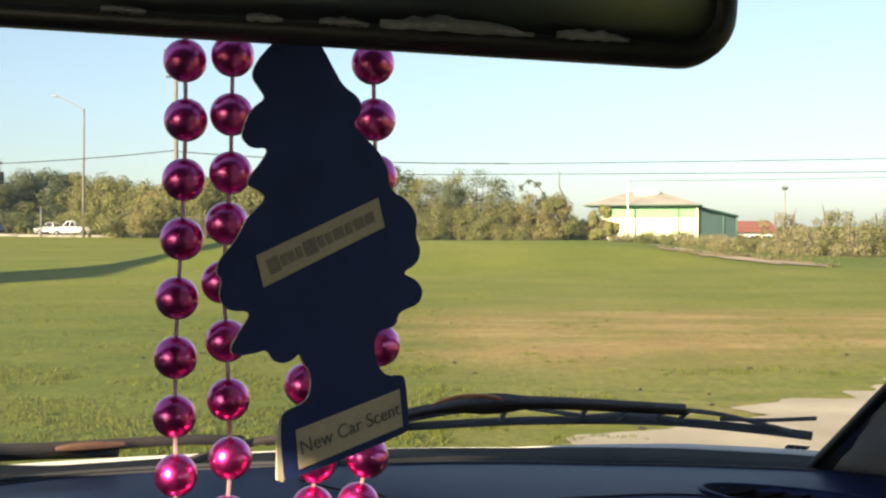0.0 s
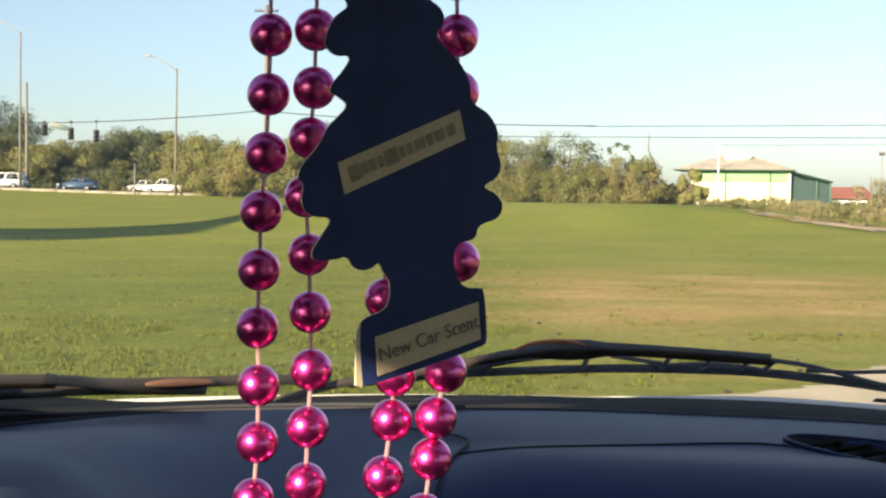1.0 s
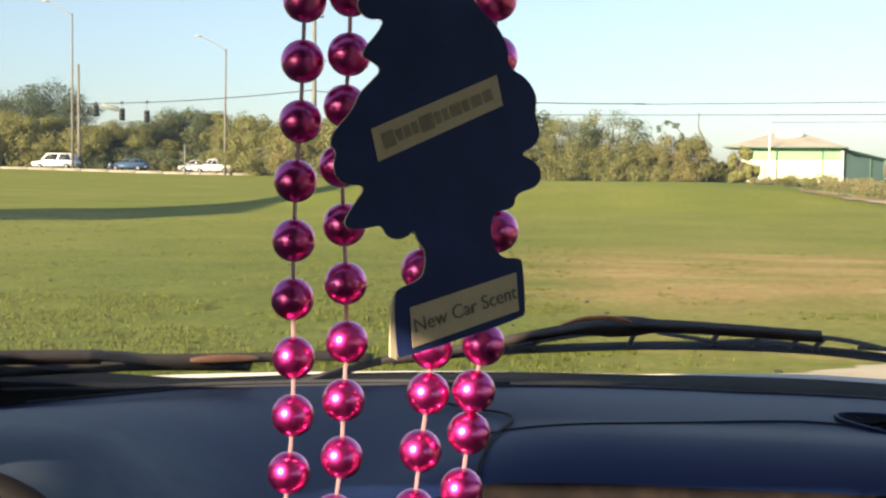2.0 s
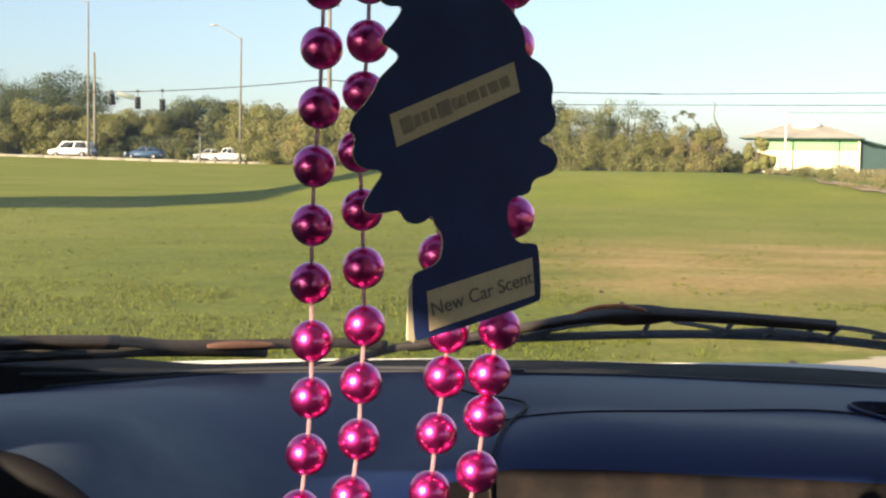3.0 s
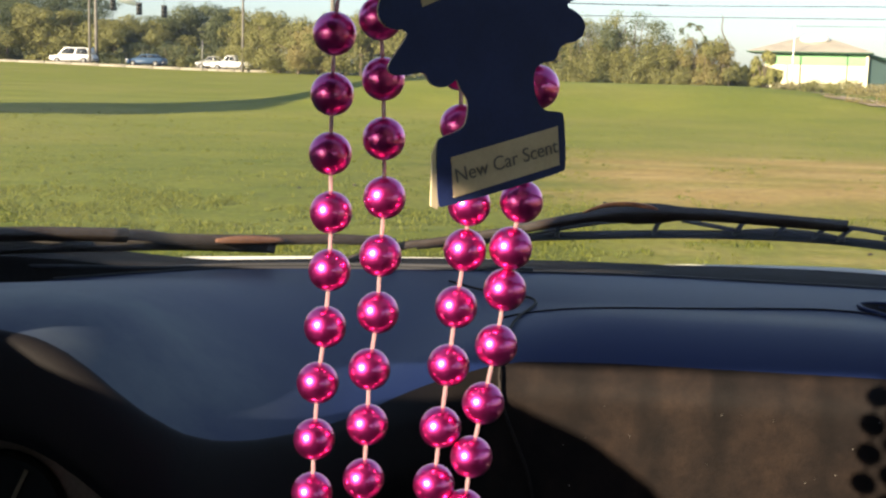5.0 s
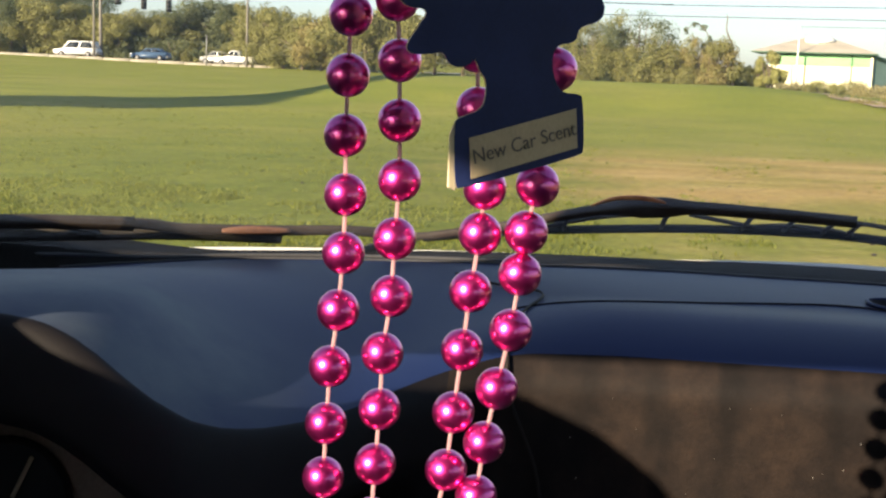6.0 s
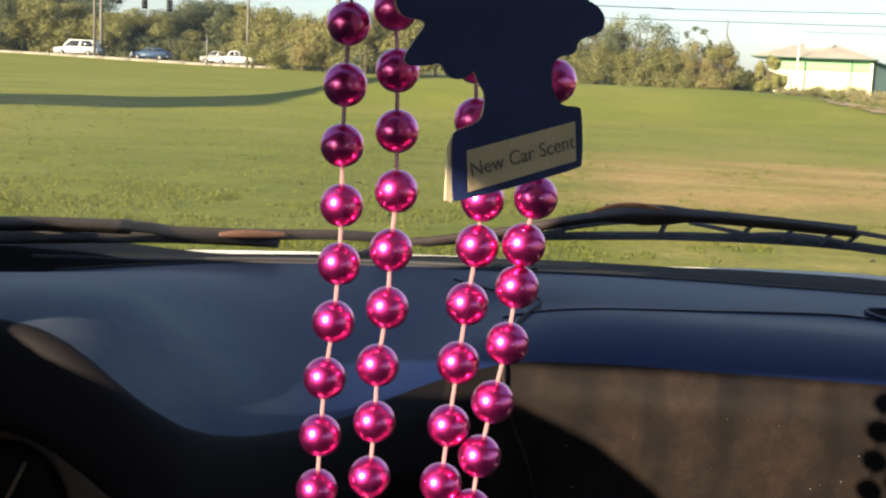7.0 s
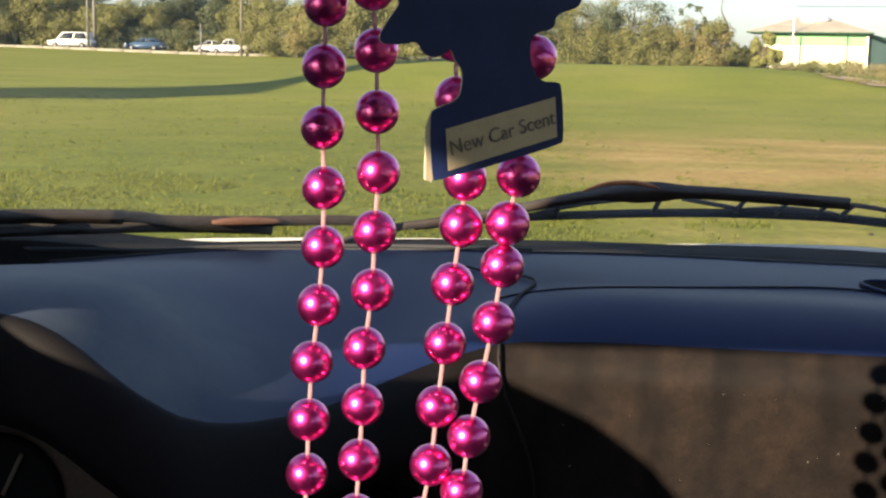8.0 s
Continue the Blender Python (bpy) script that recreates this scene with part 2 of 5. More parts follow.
M_LEAF = mat("dry_leaf_orange", (0.62, 0.24, 0.07), 0.7, var=0.35, scale=60, fine=300, tint=(0.40, 0.13, 0.04))
M_RUST = mat("rust_orange", (0.15, 0.068, 0.034), 0.8, var=0.4, scale=40, fine=300, tint=(0.12, 0.05, 0.025))
M_HOOD = mat("white_car_paint", (0.80, 0.78, 0.72), 0.3, var=0.08, scale=3, fine=60, bump=0.02, coat=0.6)
M_FRIT = mat("dusty_cowl_plastic", (0.021, 0.0195, 0.018), 0.9, spec=0.08, var=0.4, scale=7, fine=120)
M_GASKET = mat("grey_rubber_gasket", (0.060, 0.062, 0.068), 0.6, var=0.3, scale=20, fine=300)
M_TRIM = mat("grey_cloth_trim", (0.24, 0.235, 0.23), 0.9, var=0.2, scale=10, fine=500, bump=0.3, depth=0.001)
M_PILLAR = mat("pale_grey_trim", (0.76, 0.77, 0.76), 0.85, var=0.12, scale=10, fine=400, bump=0.2, depth=0.001)
M_LINER = mat("grey_headliner", (0.17, 0.168, 0.165), 0.95, var=0.15, scale=6, fine=500)
M_CLUSTER = mat("brown_cluster_plastic", (0.34, 0.25, 0.18), 0.5, var=0.3, scale=10, fine=300)
M_GLASS = glass_mat("windshield_glass", (0.95, 0.975, 0.97))
M_MIRROR = mat("clouded_mirror_silver", (0.15, 0.165, 0.165), 0.40, metal=1.0, var=0.02, scale=8, fine=100, bump=0.0)
M_SHELL = mat("black_mirror_shell", (0.022, 0.021, 0.020), 0.45, var=0.3, scale=20, fine=300)
M_WORN = mat("worn_grey_edge", (0.20, 0.19, 0.17), 0.7, var=0.4, scale=60, fine=400)
M_CHIP = mat("chipped_bezel_edge", (0.24, 0.24, 0.23), 0.7, var=0.4, scale=60, fine=400)
M_BEAD = mat("magenta_metallic", (0.76, 0.040, 0.36), 0.34, metal=1.0, coat=0.85, var=0.06, scale=30, fine=300, bump=0.03, depth=0.0004)
M_BEAD.node_tree.nodes["Principled BSDF"].inputs["Coat IOR"].default_value = 2.0
M_BEAD.node_tree.nodes["Principled BSDF"].inputs["Coat Roughness"].default_value = 0.145
M_NAVY = mat("navy_print", (0.020, 0.035, 0.138), 0.6, spec=0.25, var=0.2, scale=40, fine=500, bump=0.05)
M_CARD = mat("cream_cardboard", (0.74, 0.64, 0.44), 0.85, var=0.15, scale=60, fine=600)
M_LABEL = mat("tan_label_print", (0.58, 0.47, 0.31), 0.6, var=0.12, scale=50, fine=500)
M_FAINT = mat("faded_ink", (0.29, 0.235, 0.165), 0.6, var=0.2, scale=50, fine=400)
M_INK = mat("dark_ink", (0.15, 0.130, 0.118), 0.6, var=0.1, scale=50, fine=400)
M_BARK = mat("grey_bark", (0.20, 0.16, 0.11), 0.9, var=0.4, scale=4, fine=30, bump=0.6, depth=0.02)
M_POLE = mat("weathered_pole", (0.20, 0.185, 0.16), 0.8, var=0.25, scale=1.0, fine=20)
M_STEEL = mat("galvanised_steel", (0.28, 0.28, 0.27), 0.6, metal=0.3, var=0.15, scale=2, fine=30)
M_WIRE = mat("black_cable", (0.03, 0.03, 0.035), 0.7, var=0.1, scale=1, fine=10)
M_DARK = mat("dark_signal_housing", (0.02, 0.022, 0.02), 0.6, var=0.2, scale=5, fine=60)
M_SIGN = mat("green_sign", (0.09, 0.12, 0.105), 0.5, var=0.15, scale=5, fine=60)
M_WALL = mat("cream_stucco", (0.78, 0.72, 0.52), 0.9, var=0.08, scale=0.6, fine=15)
M_MINT = mat("mint_stucco", (0.26, 0.52, 0.25), 0.9, var=0.1, scale=0.6, fine=15)
M_SHADE_TEAL = mat("shade_toned_teal_wall", (0.10, 0.165, 0.155), 0.9, var=0.12, scale=0.6, fine=15)
M_ROOF = mat("tan_shingle", (0.44, 0.40, 0.325), 0.9, var=0.2, scale=0.8, fine=12, bump=0.4, depth=0.03)
M_FASCIA = mat("dark_green_fascia", (0.05, 0.12, 0.07), 0.6, var=0.2, scale=2, fine=20)
M_WHITE = mat("white_paint", (0.80, 0.80, 0.78), 0.4, var=0.06, scale=2, fine=30)
M_RED = mat("red_metal_roof", (0.34, 0.125, 0.085), 0.7, var=0.2, scale=1, fine=20)
M_SILVER = mat("silver_car_paint", (0.50, 0.50, 0.48), 0.35, metal=0.5, var=0.08, scale=2, fine=30)
M_BLUE = mat("dark_blue_car_paint", (0.05, 0.09, 0.16), 0.35, var=0.1, scale=2, fine=30)
M_AUTO = mat("dark_auto_glass", (0.03, 0.035, 0.04), 0.1, var=0.1, scale=2, fine=20)
M_TYRE = mat("tyre_rubber", (0.02, 0.02, 0.02), 0.8, var=0.2, scale=5, fine=60)
L_SUNNY = leaf_mat("sunny_yellow_green_leaves", (0.24, 0.25, 0.08), (0.40, 0.38, 0.14))
L_OLIVE = leaf_mat("olive_leaves", (0.172, 0.176, 0.062), (0.305, 0.292, 0.110))
L_BROWN = leaf_mat("dry_brush_leaves", (0.21, 0.182, 0.068), (0.365, 0.312, 0.130))
L_PALE = leaf_mat("pale_dry_leaves", (0.25, 0.225, 0.105), (0.40, 0.36, 0.19))
L_GREEN = leaf_mat("green_leaves", (0.092, 0.112, 0.055), (0.175, 0.190, 0.090))
L_DARK = leaf_mat("dark_oak_leaves", (0.065, 0.088, 0.050), (0.140, 0.158, 0.078))
M_CORD = leaf_mat("pale_pink_thread", (0.66, 0.50, 0.52), (0.80, 0.62, 0.64), 0.72)
L_BLADE = leaf_mat("grass_blades", (0.105, 0.130, 0.018), (0.205, 0.215, 0.034), 0.3)


# ---- mesh helpers ----
def finish(ob, smooth=True):
    for p in ob.data.polygons:
        p.use_smooth = smooth
    return ob


def part(name, bm, material, parent=None, label="", smooth=True):
    me = bpy.data.meshes.new(name)
    bm.normal_update()
    bm.to_mesh(me)
    bm.free()
    me.materials.append(material)
    ob = new(name, me)
    finish(ob, smooth)
    if parent is not None:
        ob.parent = parent
    if label:
        ob["label"] = label
    return ob


def empty(name, label, category, group="", kind="", at=(0, 0, 0)):
    ob = new(name)
    ob.location = at
    ob.empty_display_size = 0.05
    return tagged(ob, label, category, group, kind)


def box(bm, lo, hi, bevel=0.0, seg=2):
    r = bmesh.ops.create_cube(bm, size=1.0)
    vs = r["verts"]
    for v in vs:
        v.co = Vector([lo[i] + (v.co[i] + 0.5) * (hi[i] - lo[i]) for i in range(3)])
    if bevel:
        es = {e for v in vs for e in v.link_edges}
        bmesh.ops.bevel(bm, geom=list(es), offset=bevel, segments=seg, affect="EDGES", profile=0.5)
    return bm


def boxed(lo, hi, bevel=0.0, seg=2):
    return box(bmesh.new(), lo, hi, bevel, seg)


def tube(points, radii, sides=8, bm=None, caps=True):
    """A round bar along points; radii is a number, or one for each point."""
    bm = bm or bmesh.new()
    pts = [Vector(p) for p in points]
    rs = radii if hasattr(radii, "__len__") else [radii] * len(pts)
    rings = []
    up = Vector((0, 0, 1))
    for i, p in enumerate(pts):
        d = (pts[min(i + 1, len(pts) - 1)] - pts[max(i - 1, 0)]).normalized()
        a = d.cross(up if abs(d.z) < 0.9 else Vector((1, 0, 0))).normalized()
        b = d.cross(a).normalized()
        rings.append([bm.verts.new(p + (a * math.cos(k * math.tau / sides) + b * math.sin(k * math.tau / sides)) * rs[i]) for k in range(sides)])
    for r, s in zip(rings, rings[1:]):
        for k in range(sides):
            bm.faces.new((r[k], r[(k + 1) % sides], s[(k + 1) % sides], s[k]))
    if caps:
        bm.faces.new(rings[0][::-1])
        bm.faces.new(rings[-1])
    bmesh.ops.recalc_face_normals(bm, faces=bm.faces)
    return bm


def strip(points, wide, thick, lean, bm=None):
    """A flat bar along points: wide across the direction lean, thick along the other."""
    bm = bm or bmesh.new()
    pts = [Vector(p) for p in points]
    ws = wide if hasattr(wide, "__len__") else [wide] * len(pts)
    rings = []
    for i, p in enumerate(pts):
        d = (pts[min(i + 1, len(pts) - 1)] - pts[max(i - 1, 0)]).normalized()
        a = Vector(lean)
        a = (a - d * a.dot(d)).normalized()
        n = d.cross(a)
        h, k = ws[i] / 2, thick / 2
        rings.append([bm.verts.new(p + a * x * h + n * y * k) for x, y in ((-1, -0.5), (-0.7, -1), (0.7, -1), (1, -0.5), (1, 0.5), (0.7, 1), (-0.7, 1), (-1, 0.5))])
    for r, s in zip(rings, rings[1:]):
        for k in range(8):
            bm.faces.new((r[k], r[(k + 1) % 8], s[(k + 1) % 8], s[k]))
    bm.faces.new(rings[0][::-1])
    bm.faces.new(rings[-1])
    bmesh.ops.recalc_face_normals(bm, faces=bm.faces)
    return bm


def spline(points, n=24):
    """Catmull-Rom through points."""
    p = [Vector(q) for q in points]
    p = [2 * p[0] - p[1], *p, 2 * p[-1] - p[-2]]
    out = []
    for i in range(1, len(p) - 2):
        for k in range(n):
            t = k / n
            a, b, c, d = p[i - 1], p[i], p[i + 1], p[i + 2]
            out.append(0.5 * (2 * b + (c - a) * t + (2 * a - 5 * b + 4 * c - d) * t * t + (3 * b - a - 3 * c + d) * t ** 3))
    return out + [p[-2]]


def ease(t):
    t = min(max(t, 0.0), 1.0)
    return t * t * (3 - 2 * t)


def lerp(x, xs, ys):
    return float(np.interp(x, xs, ys))


def loft(rows, close=False):
    """A sheet through rows of points of equal count."""
    bm = bmesh.new()
    vs = [[bm.verts.new(p) for p in r] for r in rows]
    for a, b in zip(vs, vs[1:]):
        for i in range(len(a) - 1):
            bm.faces.new((a[i], a[i + 1], b[i + 1], b[i]))
    bmesh.ops.recalc_face_normals(bm, faces=bm.faces)
    return bm


def plate(outline, depth, frame_m):
    """A flat piece cut to an outline in its own plane, depth thick, set by a matrix (x across, y up, z out of its face)."""
    bm = bmesh.new()
    vs = [bm.verts.new((x, y, 0)) for x, y in outline]
    f = bm.faces.new(vs)
    r = bmesh.ops.extrude_face_region(bm, geom=[f])
    for v in [g for g in r["geom"] if isinstance(g, bmesh.types.BMVert)]:
        v.co.z -= depth
    bmesh.ops.recalc_face_normals(bm, faces=bm.faces)
    bmesh.ops.transform(bm, matrix=frame_m, verts=bm.verts)
    return bm


# ---- the field ----
def ground_z(x, y):
    side = (-6 - x) / 2.8 if x < -6 else max(0.0, (x - 3.6) / 5.6)
    mound = 0.8 * math.exp(-(side ** 2 + ((y - 36.5) / 6) ** 2)) + 0.55 * ease((-36 - x) / 34) * ease((y - 60) / 60)
    bank = 0.5 * math.exp(-(((x - 26) / 11) ** 2 + ((y - 62) / 9) ** 2))
    roll = 0.05 * noise.noise(Vector((x * 0.11, y * 0.11, 0.3))) * ease((y - 4) / 8)
    return -0.13 + mound + bank + roll + 0.10 * ease((y - 20) / 60)


def axis(lo, hi, inner, fine, coarse):
    out = list(np.arange(-inner, inner + fine, fine))
    s = fine
    while out[-1] < hi:
        s *= coarse
        out.append(out[-1] + s)
    s = fine
    while out[0] > lo:
        s *= coarse
        out.insert(0, out[0] - s)
    return out


gx = axis(-3500, 3500, 30, 0.6, 1.18)
gy = [v + 28 for v in axis(-3500, 3500, 30, 0.6, 1.18)]
ground = part("ground", loft([[(x, y, ground_z(x, y)) for x in gx] for y in gy]), M_GRASS)
tagged(ground, "wide mown grass field with dry straw patches", "grass", kind="structure")


def grass_tufts():
    """Uneven tufts of bent blades, close together in some places and thin in others."""
    rng = random.Random(4)
    verts, faces = [], []
    for i in range(26000):
        y = 4.2 + (22 * rng.random() ** 1.7 if i % 2 else 6 * rng.random())
        x = (rng.random() - 0.5) * (y * 0.9 + 4) - y * 0.06
        if x > 1.2 and y < 9.5 and x > 0.9 + (9.5 - y) * 0.1:
            continue
        here = noise.noise(Vector((x * 0.9, y * 0.9, 2.0))) + 0.6 * noise.noise(Vector((x * 3.1, y * 3.1, 5.0)))
        if here + 0.35 * rng.random() < (0.02 if x < 0 else 0.5):
            continue
        z = ground_z(x, y)
        tall = 0.014 + 0.020 * rng.random() + 0.016 * max(0.0, here)
        for _ in range(6):
            bx, by = x + rng.gauss(0, 0.022), y + rng.gauss(0, 0.022)
            a, h, w = rng.random() * math.tau, tall * rng.uniform(0.6, 1.2), 0.004 + 0.005 * rng.random()
            c, s = math.cos(a), math.sin(a)
            lx, ly = rng.gauss(0, 0.6) * h, rng.gauss(0, 0.6) * h
            k = len(verts)
            verts += [(bx - c * w, by - s * w, z - 0.005), (bx + c * w, by + s * w, z - 0.005), (bx + lx, by + ly, z + h)]
            faces.append((k, k + 1, k + 2))
    me = bpy.data.meshes.new("grass_blades")
    me.from_pydata(verts, [], faces)
    me.materials.append(L_BLADE)
    tagged(new("grass_blades", me), "short mown grass blades in sunlight", "grass", kind="stuff")


grass_tufts()


def patch(name, outline, material, label, category, lift=0.012, ragged=0.4):
    """A flat patch with an uneven rim, lying on the ground."""
    rng = random.Random(len(name))
    cx, cy = sum(p[0] for p in outline) / len(outline), sum(p[1] for p in outline) / len(outline)
    ring = [Vector(p) for p in spline([(*p, 0) for p in outline + outline[:1]], 40)][:-1]
    turn = sorted((math.atan2(p.y - cy, p.x - cx), math.hypot(p.x - cx, p.y - cy)) for p in ring)
    wrap = [(a - math.tau, r) for a, r in turn[-9:]] + turn + [(a + math.tau, r) for a, r in turn[:9]]
    ring = [Vector((cx + math.cos(a) * lerp(a, [q[0] for q in wrap], [q[1] for q in wrap]), cy + math.sin(a) * lerp(a, [q[0] for q in wrap], [q[1] for q in wrap]), 0)) for a in np.linspace(-math.pi, math.pi, 240)[:-1]]
    ring = [p + (p - Vector((cx, cy, 0))).normalized() * ragged * (noise.noise(p * 1.1) + 0.6 * noise.noise(p * 3.7)) for p in ring]
    rows = []
    for k in range(9):
        f = k / 8
        rows.append([(cx + (p.x - cx) * f * (1 + 0.03 * (rng.random() - 0.5) * (k == 8)), cy + (p.y - cy) * f, 0) for p in ring + ring[:1]])
    rows = [[(x, y, ground_z(x, y) + lift) for x, y, _ in r] for r in rows]
    ob = part(name, loft(rows), material)
    return tagged(ob, label, category, kind="structure")


patch("driveway", [(0.2, 5.2), (0.9, 6.6), (2.2, 7.6), (4.4, 10.2), (9, 14), (12, 10), (9, 3), (3, 2.2), (0.5, 3.5)], M_SAND, "pale sandy gravel driveway beside the grass", "driveway")
patch("dirt_bank", [(6.0, 34.6), (7.4, 32.8), (8.4, 32.0), (9.4, 31.8), (10.2, 32.6), (10.5, 36.6), (9.6, 36.9), (8.7, 37.2), (7.2, 37.6), (6.1, 37.0)], M_DIRT, "bare pale dirt along a brushy bank", "dirt", 0.03, 0.55)

# dark clods and dead leaves lying in the mown grass
cl_rng = random.Random(31)
for k in range(34):
    cy = 4.8 + 9 * cl_rng.random() ** 1.3
    cx = cl_rng.uniform(-0.36, 0.34) * (cy + 1.5)
    lump = bmesh.new()
    bmesh.ops.create_icosphere(lump, subdivisions=2, radius=1.0)
    size = cl_rng.uniform(0.006, 0.016)
    for v in lump.verts:
        v.co *= 1 + 0.45 * noise.noise(v.co * 1.7 + Vector((k, 0, 0)))
        v.co = Vector((v.co.x * size * 1.7, v.co.y * size * 1.3, v.co.z * size * 0.8))
    clod = part("clod", lump, M_CLOD)
    clod.location, clod.rotation_euler = (cx, cy, ground_z(cx, cy) + size * 0.5), (0, 0, cl_rng.random() * 6)
    tagged(clod, "small dark clod lying in the mown grass", "clod", "clods in the grass")

# road far off with its kerb
road_rows = [[(x, 126 + s + 0.0016 * (x + 60) ** 2 * 0.2, ground_z(x, 126) + 0.06) for x in np.linspace(-170, 60, 60)] for s in (0, 4, 8, 12)]
tagged(part("road", loft(road_rows), M_ASPHALT), "sunlit asphalt road beyond the field", "road", kind="structure")
kerb = bmesh.new()
for x in np.arange(-170, -20, 3.0):
    box(kerb, (x, 125.5 + 0.00032 * (x + 60) ** 2, -0.1), (x + 2.96, 125.9 + 0.00032 * (x + 60) ** 2, ground_z(x, 126) + 0.22), 0.03, 1)
tagged(part("kerb", kerb, M_KERB), "pale concrete kerb along the road", "kerb", kind="structure")


# ---- trees and brush ----
def leaf_cloud(rng, blobs, count, size):
    """Leaves as small pointed quads round several blobs (centre, radii), thick towards the outside and facing outwards more or less."""
    g = np.random.RandomState(rng.randrange(10 ** 6))
    mid, radii = np.array([b[0] for b in blobs]), np.array([b[1] for b in blobs])
    weight = radii[:, 0] * radii[:, 2]
    pick = g.choice(len(blobs), count, p=weight / weight.sum())
    c, r = mid[pick], radii[pick]
    d = g.normal(size=(count, 3))
    d /= np.linalg.norm(d, axis=1)[:, None]
    lump = np.sin(5 * d[:, 0] + 3 * c[:, 0]) * np.sin(5 * d[:, 1] + 2 * c[:, 2] + 1.3) + np.sin(6 * d[:, 2] + 4 * c[:, 1])
    p = c + d * r * (g.random_sample(count) ** 0.35 * (0.88 + 0.13 * lump))[:, None]
    low = p[:, 2] < 0.02
    p[low, 2] = g.random_sample(low.sum()) * 0.4
    face = d + g.normal(size=(count, 3)) * 0.5 + np.array((0, 0, 0.25))
    face /= np.linalg.norm(face, axis=1)[:, None]
    a = np.cross(face, g.normal(size=(count, 3)))
    a /= np.linalg.norm(a, axis=1)[:, None]
    b = np.cross(face, a)
    s = (size * (0.5 + g.random_sample(count)))[:, None]
    verts = np.stack([p - a * s, p + b * s * 0.5, p + a * s, p - b * s * 0.5], 1).reshape(-1, 3)
    me = bpy.data.meshes.new("crown")
    me.from_pydata(verts.tolist(), [], np.arange(count * 4).reshape(-1, 4).tolist())
    return me


def tree(name, x, y, height, wide, leaf, label, seed, category="tree", leaves=2600, size=0.26, low=0.25, deep=None, group=""):
    rng = random.Random(seed)
    z = ground_z(x, y)
    root = empty(name, label, category, group, at=(x, y, z))
    lean = rng.uniform(-0.04, 0.04) * height
    tips = []
    bm = tube([(0, 0, -0.2), (lean * 0.4, 0, height * 0.3), (lean, 0, height * 0.75)], [0.022 * height + 0.05, 0.016 * height + 0.03, 0.02], 7)
    for k in range(6):
        a, h0 = rng.random() * math.tau, height * rng.uniform(0.2, 0.55)
        tip = (math.cos(a) * wide * 0.32, math.sin(a) * wide * 0.32, h0 + height * rng.uniform(0.15, 0.35))
        tube([(lean * h0 / height, 0, h0), (tip[0] * 0.6, tip[1] * 0.6, (h0 + tip[2]) / 2 + 0.1), tip], [0.010 * height + 0.02, 0.007 * height + 0.012, 0.01], 5, bm)
        tips.append(tip)
    part("trunk", bm, M_BARK, root)
    d = deep or wide
    blobs = [((lean, 0, height * (0.5 + low * 0.5)), (wide * 0.32, d * 0.32, height * (0.5 - low * 0.5) * 0.98))]
    for k in range(13):
        a = rng.random() * math.tau
        q = rng.random() ** 0.6
        h = height * rng.uniform(low + 0.08, 0.86)
        f = 0.5 * math.sqrt(max(0.15, 1 - (abs(h / height - 0.45) / 0.6) ** 2))
        r = wide * rng.uniform(0.12, 0.22)
        blobs.append(((math.cos(a) * wide * f * q, math.sin(a) * d * f * q, h), (r, r, r * rng.uniform(0.6, 1.0))))
    me = leaf_cloud(rng, blobs, leaves, size)
    me.materials.append(leaf)
    crown = new("crown", me)
    crown.parent = root
    return root


def brush(x, y, height, wide, leaf, seed, leaves=1800, size=0.22):
    """A shrub thicket: several stems and leaf clumps down to the ground."""
    rng = random.Random(seed)
    z = ground_z(x, y)
    root = empty("shrub", "dense sunlit olive-brown shrub at the field's edge", "shrub", "brush along the field", at=(x, y, z))
    bm = bmesh.new()
    for k in range(6):
        a = rng.random() * math.tau
        tx, ty = math.cos(a) * wide * rng.uniform(0.1, 0.42), math.sin(a) * wide * rng.uniform(0.1, 0.3)
        tube([(tx * 0.3, ty * 0.3, -0.1), (tx * 0.8, ty * 0.8, height * 0.5), (tx, ty, height * rng.uniform(0.5, 0.78))], [0.06, 0.04, 0.012], 5, bm)
    part("stem", bm, M_BARK, root)
    blobs = []
    for k in range(26):
        a = rng.random() * math.tau
        q = rng.random() ** 0.5 * 0.46
        h = height * (rng.uniform(0.12, 0.86) * (1 - q * 0.6) if k % 3 else rng.uniform(0.06, 0.25))
        r = wide * rng.uniform(0.11, 0.21)
        blobs.append(((math.cos(a) * wide * q, math.sin(a) * wide * q * 0.7, h), (r, r, min(r, height * 0.25) * rng.uniform(0.8, 1.3))))
    me = leaf_cloud(rng, blobs, leaves, size)
    me.materials.append(leaf)
    c = new("foliage", me)
    c.parent = root
    return root


def far_x(px, dist):
    return (px - 784) / 2154 * dist - 0.02


# tall oaks and greens behind the road
rng = random.Random(11)
